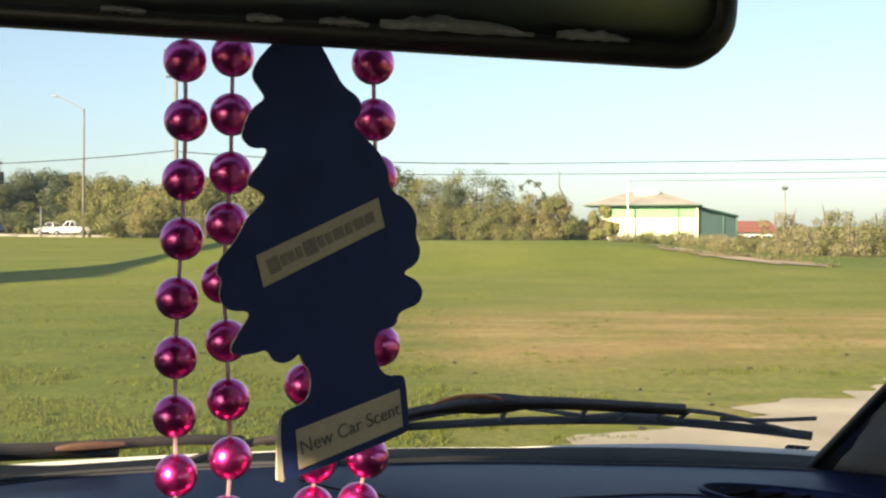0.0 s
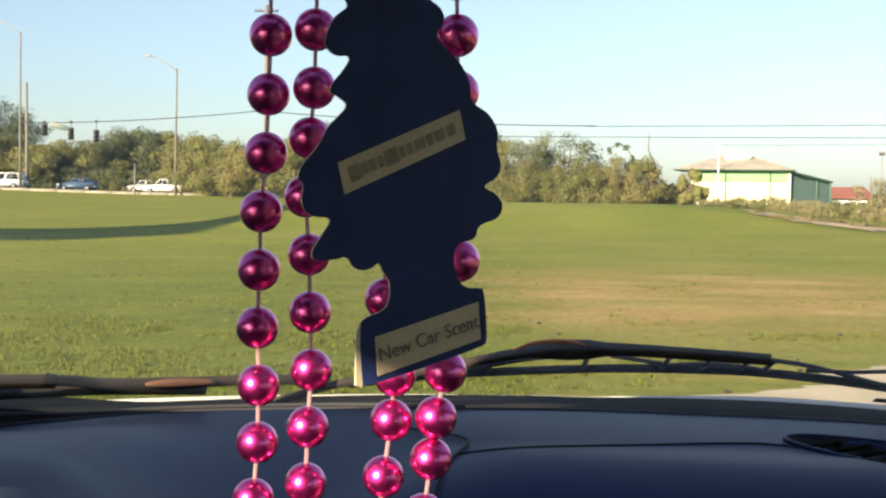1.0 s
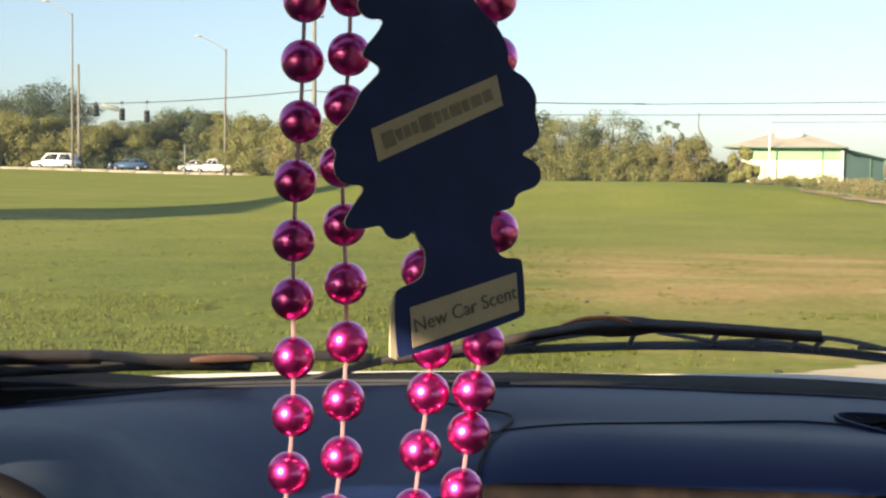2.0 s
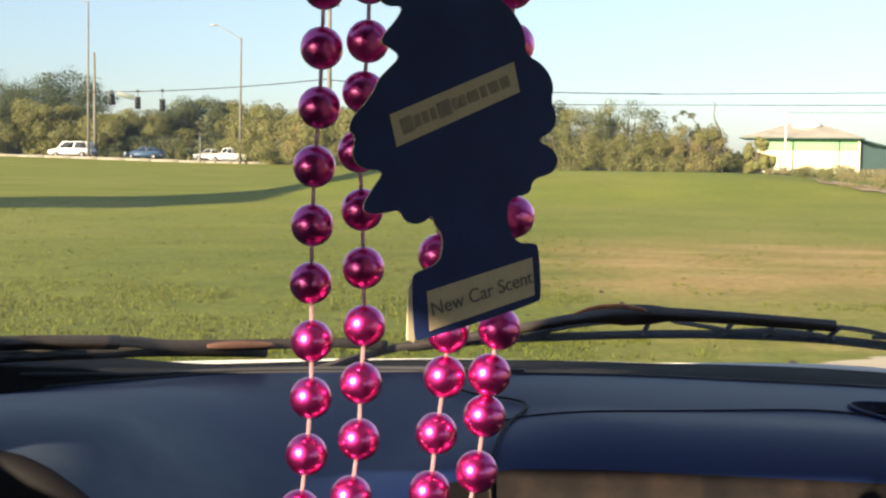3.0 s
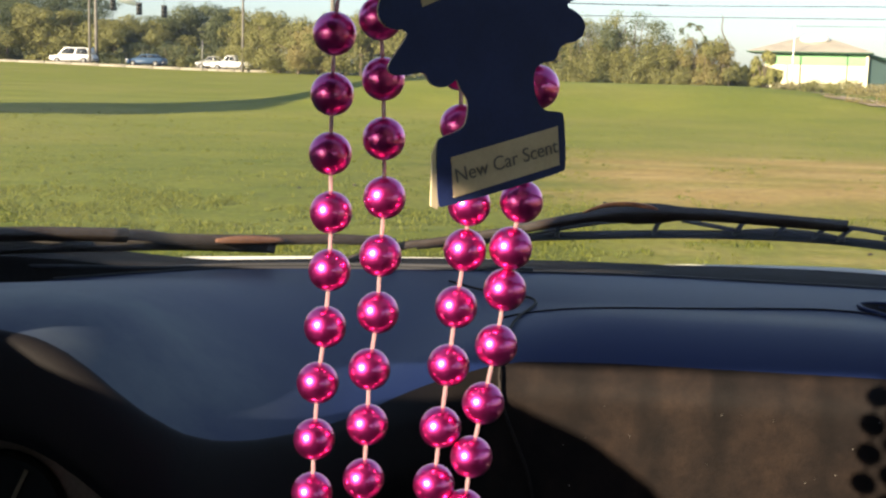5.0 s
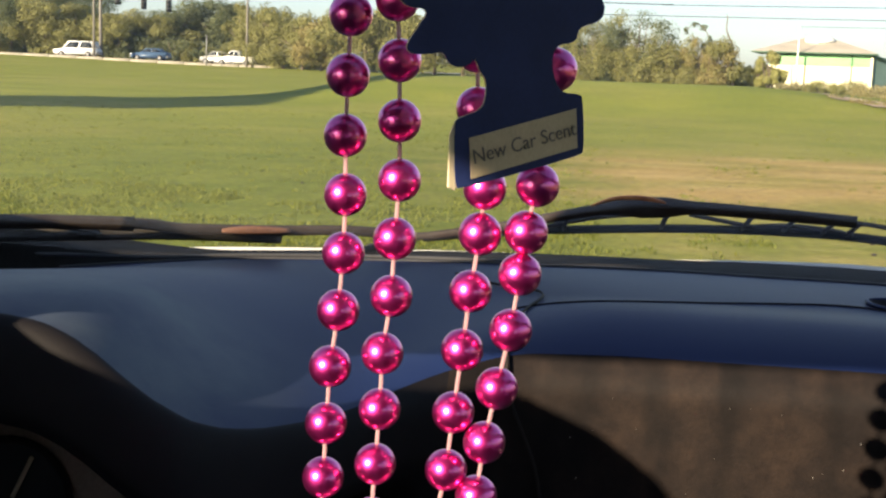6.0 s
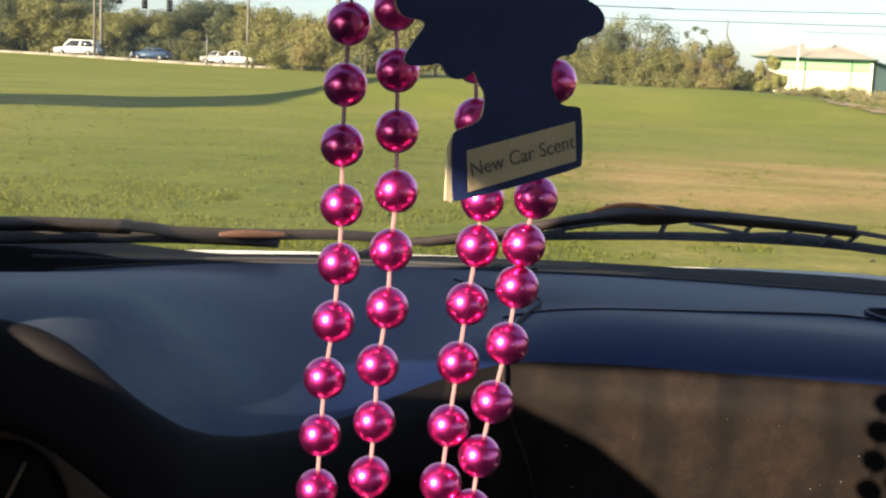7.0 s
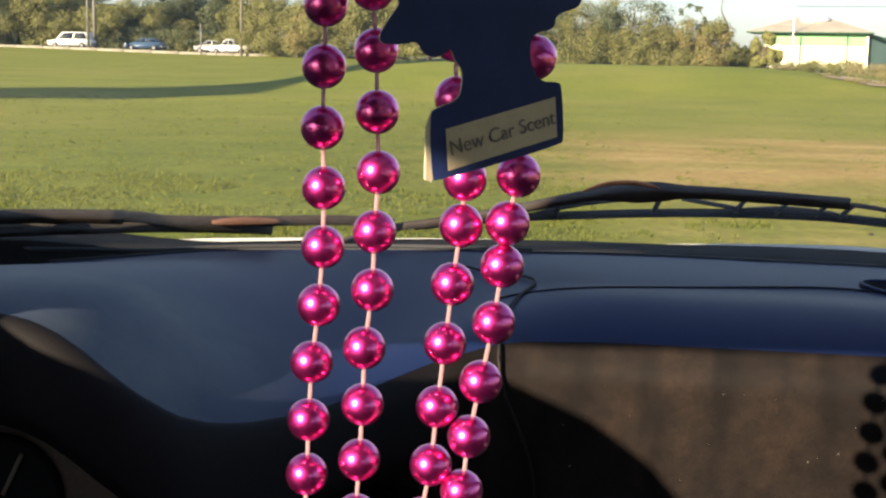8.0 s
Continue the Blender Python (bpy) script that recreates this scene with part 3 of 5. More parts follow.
for px, dist, h, w, lf in [(-330, 165, 10, 16, L_DARK), (-275, 170, 12.4, 19, L_DARK), (-215, 172, 13.4, 18, L_DARK), (-160, 168, 10.0, 12, L_DARK), (-110, 150, 5.8, 9, L_GREEN), (-65, 152, 5.6, 10, L_OLIVE),
                           (-20, 150, 6.2, 10, L_OLIVE), (20, 155, 8.0, 11, L_GREEN), (65, 158, 8.6, 11, L_GREEN), (105, 155, 7.6, 10, L_GREEN), (-300, 142, 6.4, 10, L_GREEN), (-235, 142, 6.6, 10, L_OLIVE), (-175, 143, 6.0, 9, L_OLIVE), (-130, 143, 5.6, 9, L_OLIVE)]:
    tree("tree", far_x(px, dist), dist, h, w, lf, "broad leafy tree with dark green crown beyond the road", rng.randrange(9999), leaves=17000, size=0.125, low=0.06, group="trees beyond the road")
for px, dist, h, w, lf in [(150, 132, 7.4, 7, L_OLIVE), (182, 128, 7.6, 7, L_OLIVE), (215, 122, 6.2, 7, L_OLIVE), (250, 118, 6.0, 8, L_OLIVE), (285, 114, 5.7, 7, L_BROWN), (325, 112, 5.8, 8, L_OLIVE), (365, 110, 6.4, 8, L_OLIVE),
                           (405, 118, 7.6, 8, L_GREEN), (445, 110, 5.8, 8, L_OLIVE), (490, 108, 6.0, 8, L_OLIVE), (540, 106, 6.2, 8, L_OLIVE), (590, 106, 6.4, 8, L_OLIVE), (640, 105, 6.6, 8, L_OLIVE)]:
    tree("tree", far_x(px, dist), dist, h, w, lf, "bushy olive tree in low evening sun", rng.randrange(9999), leaves=14000, size=0.105, low=0.02, group="trees along the field")
tree("tree", far_x(672, 118), 118, 8.0, 4.6, L_GREEN, "slim green tree standing above the brush", 77, leaves=7000, size=0.11, low=0.12)
tree("tree", far_x(722, 116), 116, 7.4, 4.2, L_GREEN, "slender green tree standing above the brush", 78, leaves=6000, size=0.11, low=0.1)
for px, dist, h, w, lf in [(690, 106, 6.2, 7, L_OLIVE), (740, 104, 5.4, 6.5, L_GREEN), (782, 102, 6.4, 6.5, L_OLIVE), (812, 103, 7.6, 6.5, L_OLIVE), (842, 101, 7.4, 6.5, L_GREEN), (866, 100, 5.6, 5, L_OLIVE), (898, 100, 3.4, 5, L_OLIVE),
                           (932, 100, 3.8, 5, L_OLIVE), (960, 99, 4.5, 4.4, L_BROWN), (985, 99, 4.6, 4, L_OLIVE), (1030, 101, 2.0, 4, L_OLIVE), (1048, 100, 2.4, 2.4, L_SUNNY), (1072, 99, 3.4, 2.3, L_SUNNY)]:
    brush(far_x(px, dist), dist, h, w, lf, rng.randrange(9999), leaves=14000, size=0.075)
for px, dist, h, w, lf in [(1120, 90, 0.7, 3, L_PALE), (1165, 80, 0.9, 3, L_OLIVE), (1205, 72, 1.0, 2.8, L_OLIVE), (1240, 66, 0.8, 2.8, L_PALE), (1275, 61, 0.75, 2.6, L_PALE), (1310, 56, 0.75, 2.4, L_PALE), (1345, 53, 0.9, 2.2, L_OLIVE),
                           (1386, 51, 2.5, 1.9, L_PALE), (1418, 49, 1.4, 2.0, L_PALE), (1452, 48, 1.7, 2.0, L_PALE), (1490, 47, 2.6, 1.8, L_OLIVE), (1526, 46, 1.6, 2.0, L_PALE), (1568, 46, 2.3, 2.4, L_OLIVE), (1610, 46, 2.5, 2.6, L_OLIVE)]:
    brush(far_x(px, dist), dist, h, w, lf, rng.randrange(9999), leaves=3000, size=0.045)

for k in range(24):
    px = -340 + 22 * k + rng.uniform(-6, 6)
    brush(far_x(px, 144), 144 + rng.uniform(-2, 2), rng.uniform(2.2, 3.4), 5.5, L_GREEN if k % 3 else L_OLIVE, rng.randrange(9999), leaves=5000, size=0.11)

# weedy tufts along the bare bank
for k in range(16):
    tx = 6.4 + 0.27 * k + rng.uniform(-0.12, 0.12)
    brush(tx, 34.1 - 0.28 * (tx - 6.4) + rng.uniform(-0.5, 0.9), rng.uniform(0.07, 0.18), rng.uniform(0.4, 0.8), L_BROWN if k % 3 else L_OLIVE, rng.randrange(9999), leaves=500, size=0.022)

# dead snag leaning over the brush
snag = empty("bare_snag", "thin dead leaning tree snag with a curled tip", "tree", at=(far_x(1008, 99), 99, ground_z(9, 99)))
part("branch", tube(spline([(0, 0, 0), (-0.1, 0, 2.2), (-0.25, 0, 3.3), (-0.75, 0, 4.4), (-0.72, 0, 5.4), (-0.9, 0, 5.7)], 6), [0.09 * (1 - k / 32) + 0.015 for k in range(31)], 6), M_BARK, snag)

# arching vine over the brush
vine = empty("arching_vine", "thin leafy vine arching over the brush", "vine", at=(far_x(962, 99), 98.2, ground_z(8, 99)))
arc = spline([(0, 0, 0), (0.1, 0, 2.4), (-0.1, 0, 3.9), (-0.9, 0, 4.75), (-1.6, 0, 4.5), (-2.0, 0, 3.9)], 6)
part("stem", tube(arc, [0.05 - 0.001 * k for k in range(len(arc))], 5), M_BARK, vine)
vl = leaf_cloud(random.Random(21), [((-0.5, 0, 4.55), (0.35, 0.3, 0.3)), ((-1.2, 0, 4.75), (0.45, 0.3, 0.25)), ((-1.8, 0, 4.3), (0.3, 0.3, 0.35)), ((0.0, 0, 3.6), (0.3, 0.3, 0.4))], 260, 0.1)
vl.materials.append(L_GREEN)
new("foliage", vl).parent = vine

# slim tall tree outside the view, whose shadow lies over the field
column = empty("tree", "tall columnar evergreen tree throwing a long shadow", "tree", at=(-34.0, -4.0, ground_z(-34, -4)))
part("trunk", tube([(0, 0, -0.2), (0.1, 0, 6), (0, 0, 15.5)], [0.34, 0.22, 0.03], 9), M_BARK, column)
tiers = [(h, min(2.7, 2.7 * (17.2 - h) / 4.6)) for h in np.arange(0.8, 16.8, 0.8)]
mass = leaf_cloud(random.Random(8), [((0.5 * math.sin(h * 2.1), 0.5 * math.cos(h * 1.7), h), (r, r, 1.1)) for h, r in tiers], 60000, 0.3)
mass.materials.append(L_DARK)
new("crown", mass).parent = column


# ---- poles, wires and signals ----
def street_lamp(px, top, base_dist, arm):
    x = far_x(px, base_dist)
    z = ground_z(x, base_dist)
    root = empty("street_lamp", "tall weathered street lamp with a curved arm", "street lamp", "street lamps", at=(x, base_dist, z))
    part("pole", tube([(0, 0, 0), (0.05, 0, top * 0.5), (0.15, 0, top)], [0.15, 0.115, 0.08], 10), M_POLE, root)
    part("arm", tube(spline([(0.15, 0, top - 0.3), (-0.9, 0, top + 0.5), (arm, 0, top + 1.3)], 8), 0.06, 6), M_STEEL, root)
    part("lamp_head", boxed((arm - 0.6, -0.15, top + 1.22), (arm + 0.1, 0.15, top + 1.4), 0.05), M_STEEL, root)
    return root


street_lamp(147, 13.2, 125, -2.6)
street_lamp(-141, 16.9, 127, -2.6)


def utility_pole(px, dist, top, arms, material, label, lean=0.0):
    slim = 0.6 if top < 6 else 1.0
    x = far_x(px, dist)
    root = empty("utility_pole", label, "utility pole", at=(x, dist, ground_z(x, dist)))
    part("pole", tube([(0, 0, 0), (lean / 2, 0, top / 2), (lean, 0, top)], [(0.009 * top + 0.09) * slim, (0.008 * top + 0.07) * slim, (0.007 * top + 0.05) * slim], 10), material, root)
    for z, half in arms:
        a = part("crossarm", boxed((lean - half, -0.08, z - 0.07), (lean + half, 0.08, z + 0.07), 0.02), M_DARK, root)
        for k in (-0.9, -0.5, 0.5, 0.9):
            part("insulator", tube([(lean + half * k, 0, z + 0.07), (lean + half * k, 0, z + 0.3)], [0.07, 0.05], 6), M_STEEL, a)
    return root


utility_pole(312, 121, 19.2, [(18.6, 1.2), (16.0, 1.0), (11.6, 1.2)], M_POLE, "wooden utility pole with three crossarms")
utility_pole(1113, 107, 5.2, [], M_WHITE, "short white pole in front of the mint building")
utility_pole(-128, 131, 11.8, [], M_POLE, "plain wooden pole beside the road")
utility_pole(72, 124, 3.2, [], M_STEEL, "low thin post at the roadside")
utility_pole(1392, 100, 4.4, [(4.2, 0.22)], M_STEEL, "thin post rising from the brush")


def wire(ends, sag, thick=0.035):
    a, b = Vector(ends[0]), Vector(ends[1])
    pts = [a.lerp(b, k / 24) - Vector((0, 0, sag * 4 * (k / 24) * (1 - k / 24))) for k in range(25)]
    ob = part("overhead_wire", tube(pts, thick, 5), M_WIRE)
    return tagged(ob, "thin black overhead wire across the sky", "wire", "overhead wires")


def far_z(py, dist):
    return 1.092 + (401 - py) / 2154 * dist


wire([(far_x(312, 121), 121, far_z(268, 121)), (far_x(900, 119), 119, far_z(289, 119))], 0.35, 0.05)
wire([(far_x(880, 119), 119, far_z(290, 119)), (far_x(2000, 119), 119, far_z(272, 119))], 0.1)
wire([(far_x(700, 119), 119, far_z(309, 119)), (far_x(2000, 119), 119, far_z(299, 119))], 0.1)
wire([(far_x(1113, 107), 107, 5.1), (far_x(2000, 110), 110, far_z(300, 110))], 0.2, 0.02)
wire([(far_x(-141, 127), 127, far_z(292, 127)), (far_x(312, 121), 121, far_z(266, 121))], 0.35, 0.05)


SPAN = ((far_x(-141, 127), 127, far_z(292, 127)), (far_x(312, 121), 121, far_z(266, 121)))


def span_at(px):
    """The span wire's place over a direction: x, y and height."""
    f = (px + 141) / 453
    p = Vector(SPAN[0]).lerp(Vector(SPAN[1]), f)
    return p.x, p.y, p.z - 0.35 * 4 * f * (1 - f)


def traffic_signal(px, drop):
    x, y, z = span_at(px)
    root = empty("traffic_signal", "dark traffic signal hanging from a span wire", "traffic light", "hanging signals", at=(x, y, z - drop))
    part("housing", boxed((-0.28, -0.2, -0.65), (0.28, 0.2, 0.65), 0.06), M_DARK, root)
    for k in (-0.4, 0, 0.4):
        part("visor", tube([(0, -0.2, k), (0, -0.45, k - 0.03)], 0.16, 8), M_DARK, root)
    part("clamp", boxed((-0.14, -0.1, drop - 0.1), (0.14, 0.1, drop + 0.16), 0.02), M_DARK, root)
    part("hanger", tube([(0, 0, 0.6), (0, 0, drop + 0.3)], 0.03, 5), M_DARK, root)


traffic_signal(-93, 0.75)
traffic_signal(-42, 1.2)
traffic_signal(6, 1.5)
sign = empty("street_sign", "small grey-green sign hanging tilted from the span wire", "sign", at=tuple(Vector(span_at(-66)) - Vector((0, 0, 0.42))))
sb = boxed((-1.0, -0.03, -0.28), (1.0, 0.03, 0.28), 0.02)
bmesh.ops.rotate(sb, verts=sb.verts, cent=(0, 0, 0), matrix=Matrix.Rotation(radians(12), 3, "Y"))
part("panel", sb, M_SIGN, sign)


# ---- buildings ----
def mint_building():
    y0 = 108
    x0, x1 = far_x(1066, y0), far_x(1234, y0)
    root = empty("mint_building", "low mint and cream building with tan hipped roof", "building", at=((x0 + x1) / 2, y0, 0))
    root.rotation_euler.z = radians(-11)
    cx = (x0 + x1) / 2
    g = ground_z(cx, y0)
    h = far_z(366, y0)
    part("wall", boxed((x0 - cx, 0, g - 0.3), (x1 - cx, 9, h - 0.95), 0.02), M_WALL, root)
    part("upper_wall", boxed((x0 - cx - 0.02, -0.02, h - 0.95), (x1 - cx + 0.02, 9.02, h), 0.02), M_MINT, root, "mint green upper wall band")
    e0, e1 = far_x(1036, y0) - cx, x1 - cx + 0.5
    part("fascia", boxed((e0, -0.8, h + 0.06), (e1, 9.8, h + 0.165), 0.02), M_FASCIA, root)
    bm = bmesh.new()
    rz = far_z(342, y0 + 4)
    base = [bm.verts.new(p) for p in ((e0, -0.8, h + 0.16), (e1, -0.8, h + 0.16), (e1, 9.8, h + 0.16), (e0, 9.8, h + 0.16))]
    r1, r2 = bm.verts.new((e0 + 4.2, 4.5, rz + 0.2)), bm.verts.new((e1 - 4.0, 4.5, rz + 0.2))
    for f in ((base[0], base[1], r2, r1), (base[2], base[3], r1, r2), (base[1], base[2], r2), (base[3], base[0], r1), tuple(base[::-1])):
        bm.faces.new(f)
    bmesh.ops.recalc_face_normals(bm, faces=bm.faces)
    part("roof", bm, M_ROOF, root, smooth=False)
    sk = bmesh.new()
    bmesh.ops.create_uvsphere(sk, u_segments=20, v_segments=10, radius=1)
    bmesh.ops.transform(sk, matrix=Matrix.Translation((far_x(1146, y0) - cx, 3.2, rz - 0.02)) @ Matrix.Diagonal((1.30, 1.1, 0.46, 1)), verts=sk.verts)
    part("skylight", sk, M_WHITE, root, "white domed skylight")
    part("downpipe", tube([(x1 - cx - 1.6, -0.08, g), (x1 - cx - 1.6, -0.08, h)], 0.04, 6), M_FASCIA, root)
    part("corner_post", boxed((x1 - cx - 0.1, -0.15, g), (x1 - cx + 0.12, 0.05, h), 0.02), M_WALL, root)
    # open porch along the shaded end
    p1 = far_x(1290, y0 + 4) - cx
    pr = bmesh.new()
    a = [pr.verts.new(p) for p in ((e1 - 0.6, -0.5, h + 0.12), (p1, 3.5, h - 0.75), (p1, 9.5, h - 0.75), (e1 - 0.6, 9.5, h + 0.12))]
    b = [pr.verts.new(v.co - Vector((0, 0, 0.18))) for v in a]
    for f in (a, b[::-1], *[(a[i], b[i], b[(i + 1) % 4], a[(i + 1) % 4]) for i in range(4)]):
        pr.faces.new(f)
    bmesh.ops.recalc_face_normals(pr, faces=pr.faces)
    part("porch_roof", pr, M_FASCIA, root, smooth=False)
    # end wall: its shade is put into a darker teal than the front
    end = bmesh.new()
    w0, w1 = x1 - cx + 0.06, p1 - 0.25
    ring = [(w0, 0.1, g - 0.3), (w1, 3.6, g - 0.3), (w1, 3.6, h - 0.84), (w0, 0.1, h - 0.08)]
    fore = [end.verts.new(q) for q in ring]
    aft = [end.verts.new((q[0], 8.8, q[2])) for q in ring]
    for f in (fore, aft[::-1], *[(fore[i], aft[i], aft[(i + 1) % 4], fore[(i + 1) % 4]) for i in range(4)]):
        end.faces.new(f)
    bmesh.ops.recalc_face_normals(end, faces=end.faces)
    part("side_wall", end, M_SHADE_TEAL, root, "end wall in a teal darkened for its shade", smooth=False)
    for k in range(3):
        f = (k + 1) / 3
        px = x1 - cx + (p1 - x1 + cx) * f * 0.95
        part("porch_post", boxed((px - 0.08, 0.4 + 3 * f, g), (px + 0.08, 0.56 + 3 * f, h - 0.1 - 0.75 * f), 0.02), M_FASCIA, root)


mint_building()


def red_roof_house(px0, px1, y0, eave, ridge):
    x0, x1 = far_x(px0, y0), far_x(px1, y0)
    cx = (x0 + x1) / 2
    g = ground_z(cx, y0)
    root = empty("red_roof_house", "low white house with a red metal roof", "house", at=(cx, y0, 0))
    w = (x1 - x0) / 2
    h, rz = far_z(eave, y0), far_z(ridge, y0)
    part("wall", boxed((-w + 0.3, 0.3, g - 0.3), (w - 0.3, 6, h), 0.02), M_WHITE, root)
    bm = loft([[(-w, -0.3, h), (w, -0.3, h)], [(-w, 3.2, rz), (w, 3.2, rz)], [(-w, 6.6, h), (w, 6.6, h)]])
    bmesh.ops.solidify(bm, geom=list(bm.faces), thickness=0.12)
    part("roof", bm, M_RED, root, smooth=False)
    for k in (-0.55, 0.1, 0.6):
        wd = part("window", boxed((w * k - 0.5, 0.22, h - 1.3), (w * k + 0.5, 0.34, h - 0.4), 0.02), M_WHITE, root)
        part("pane", boxed((w * k - 0.42, 0.2, h - 1.22), (w * k + 0.42, 0.23, h - 0.48)), M_AUTO, wd)


red_roof_house(1286, 1380, 122, 409, 391)


# ---- vehicles on the road ----
def vehicle(name, px, dist, length, height, paint, kind, label):
    """A side-on car: body, glazing, bumpers and wheels with rims, built along x."""
    x = far_x(px, dist)
    root = empty(name, label, "truck" if kind == "pickup" else "car", "vehicles on the road", at=(x, dist, ground_z(x, 126) + 0.07))
    L, w, h = length / 2, 0.9, height
    low = [(-L, 0.45), (-L + 0.1, 0.8), (-L * 0.45, 0.95), (L * 0.9, 1.0), (L, 0.8), (L, 0.4)]
    body = bmesh.new()
    vs = [body.verts.new((a, -w, b)) for a, b in low + [(L - 0.1, 0.3), (-L + 0.1, 0.3)]]
    f = body.faces.new(vs)
    r = bmesh.ops.extrude_face_region(body, geom=[f])
    for v in [g for g in r["geom"] if isinstance(g, bmesh.types.BMVert)]:
        v.co.y = w
    bmesh.ops.recalc_face_normals(body, faces=body.faces)
    bmesh.ops.bevel(body, geom=list(body.edges), offset=0.06, segments=2, affect="EDGES")
    part("body", body, paint, root)
    if kind == "pickup":
        cab = [(-L * 0.42, 0.97), (-L * 0.18, h), (L * 0.18, h), (L * 0.25, 0.97)]
    elif kind == "van":
        cab = [(-L * 0.62, 0.95), (-L * 0.3, h), (L * 0.82, h), (L * 0.94, 1.0)]
    else:
        cab = [(-L * 0.5, 0.95), (-L * 0.16, h), (L * 0.45, h), (L * 0.78, 1.0)]

    def prism(points, half, bev):
        bm = bmesh.new()
        vs = [bm.verts.new((a, -half, b)) for a, b in points]
        f = bm.faces.new(vs)
        r = bmesh.ops.extrude_face_region(bm, geom=[f])
        for v in [g for g in r["geom"] if isinstance(g, bmesh.types.BMVert)]:
            v.co.y = half
        bmesh.ops.recalc_face_normals(bm, faces=bm.faces)
        bmesh.ops.bevel(bm, geom=list(bm.edges), offset=bev, segments=2, affect="EDGES")
        return bm

    part("cabin", prism(cab, w * 0.86, 0.05), paint, root)
    mid = sum(p[0] for p in cab) / 4
    for s0, s1 in ((0.06, 0.48), (0.53, 0.92)):
        q = [(cab[0][0] + (cab[3][0] - cab[0][0]) * s0, 1.02), (cab[1][0] + (cab[2][0] - cab[1][0]) * s0 + 0.02, h - 0.1), (cab[1][0] + (cab[2][0] - cab[1][0]) * s1, h - 0.1), (cab[0][0] + (cab[3][0] - cab[0][0]) * s1, 1.02)]
        part("side_window", prism(q, w * 0.875, 0.008), M_AUTO, root)
    for wx in (-L * 0.62, L * 0.62):
        for sy in (-1, 1):
            tyre = part("wheel", tube([(wx, sy * (w - 0.2), 0.33), (wx, sy * (w + 0.01), 0.33)], 0.33, 16), M_TYRE, root)
            part("rim", tube([(wx, sy * (w - 0.02), 0.33), (wx, sy * (w + 0.03), 0.33)], 0.19, 12), M_STEEL, tyre)
    for sx in (-1, 1):
        part("bumper", boxed((sx * L - 0.08, -w * 0.95, 0.4), (sx * L + 0.08, w * 0.95, 0.6), 0.03), M_STEEL, root)
    part("headlight", boxed((-L - 0.02, -w * 0.9, 0.65), (-L + 0.12, -w * 0.55, 0.8), 0.02), M_WHITE, root)
    return root


vehicle("suv", -172, 129, 4.9, 1.75, M_WHITE, "van", "white sport utility car on the road")
vehicle("pickup_truck", 128, 127.5, 4.4, 1.6, M_WHITE, "pickup", "white pickup truck waiting on the road")
vehicle("car", 92, 131, 3.4, 1.45, M_SILVER, "sedan", "silver car waiting behind a post")
vehicle("car", -32, 132, 4.2, 1.4, M_BLUE, "sedan", "dark blue low car on the road")


# ---- the car: shell round the camera ----
ZB, RAKE = 0.785, 0.47


def base_y(x):
    return 1.38 - 0.52 * x * x


def screen_point(x, z, off=0.0):
    """A point of the windshield's surface, moved off metres ahead of it."""
    return (x, base_y(x) - (z - ZB) / RAKE + off, z)


car = empty("parked_car", "white car seen from inside its cabin", "car")
xs = np.linspace(-0.86, 0.86, 30)


def hood_crest(x):
    """Height of the hood's rear edge: low in the middle, rising towards the sides."""
    return ZB + lerp(x, (-0.66, -0.59, -0.48, -0.32, -0.10, 0.08, 0.33, 0.60), (-0.0165, -0.0183, -0.0223, -0.0270, -0.0300, -0.0290, -0.0135, -0.008))


hood = []
for k in range(14):
    f = 0.9 * k / 13
    hood.append([(x, base_y(x) + 0.145 + f * 0.95, hood_crest(x) - 0.215 * f - 0.12 * f * f) for x in np.linspace(-0.66, 0.60, 30)])
hb = loft(hood)
bmesh.ops.solidify(hb, geom=list(hb.faces), thickness=0.012)
part("hood", hb, M_HOOD, car, "sunlit white painted hood edge")
cw = loft([[(x, base_y(x) + 0.045 - k * 0.03, ZB - 0.034 - 0.02 * (x / 0.6) ** 2 - 0.012 * k) for x in xs] for k in range(5)])
bmesh.ops.solidify(cw, geom=list(cw.faces), thickness=0.01)
part("cowl", cw, M_FRIT, car, "dusty dark plastic cowl")
# front end, wings and floor that close the shell
part("front_body", boxed((-0.80, 1.95, -0.05), (0.80, 2.35, 0.38), 0.06), M_HOOD, car)
for s in (-1, 1):
    part("fender", boxed((min(s * 0.74, s * 0.84), 0.95, 0.05), (max(s * 0.74, s * 0.84), 2.3, 0.52), 0.03), M_HOOD, car)
part("floor_pan", boxed((-0.8, -1.7, 0.02), (0.8, 1.9, 0.08)), M_TRIM, car)
part("firewall", boxed((-0.8, 1.55, 0.05), (0.8, 1.60, 0.55)), M_TRIM, car)
roof_rows = []
for k in range(12):
    f = k / 11
    y = 0.12 - 1.84 * f
    roof_rows.append([(x, y, 1.405 + 0.05 * math.sin(math.pi * f) - 0.03 * (x / 0.75) ** 2) for x in np.linspace(-0.75, 0.75, 16)])
rb = loft(roof_rows)
bmesh.ops.solidify(rb, geom=list(rb.faces), thickness=0.035)
part("roof", rb, M_LINER, car, "grey cloth headliner")
part("rear_wall", boxed((-0.78, -1.78, 0.05), (0.78, -1.70, 1.36), 0.02), M_TRIM, car)
# right side: door, window rail, pillar
part("door", boxed((0.72, -1.7, 0.05), (0.80, 1.2, 0.80), 0.02), M_TRIM, car)
part("door", boxed((-0.80, -1.7, 0.05), (-0.73, 1.2, 0.66), 0.02), M_TRIM, car)
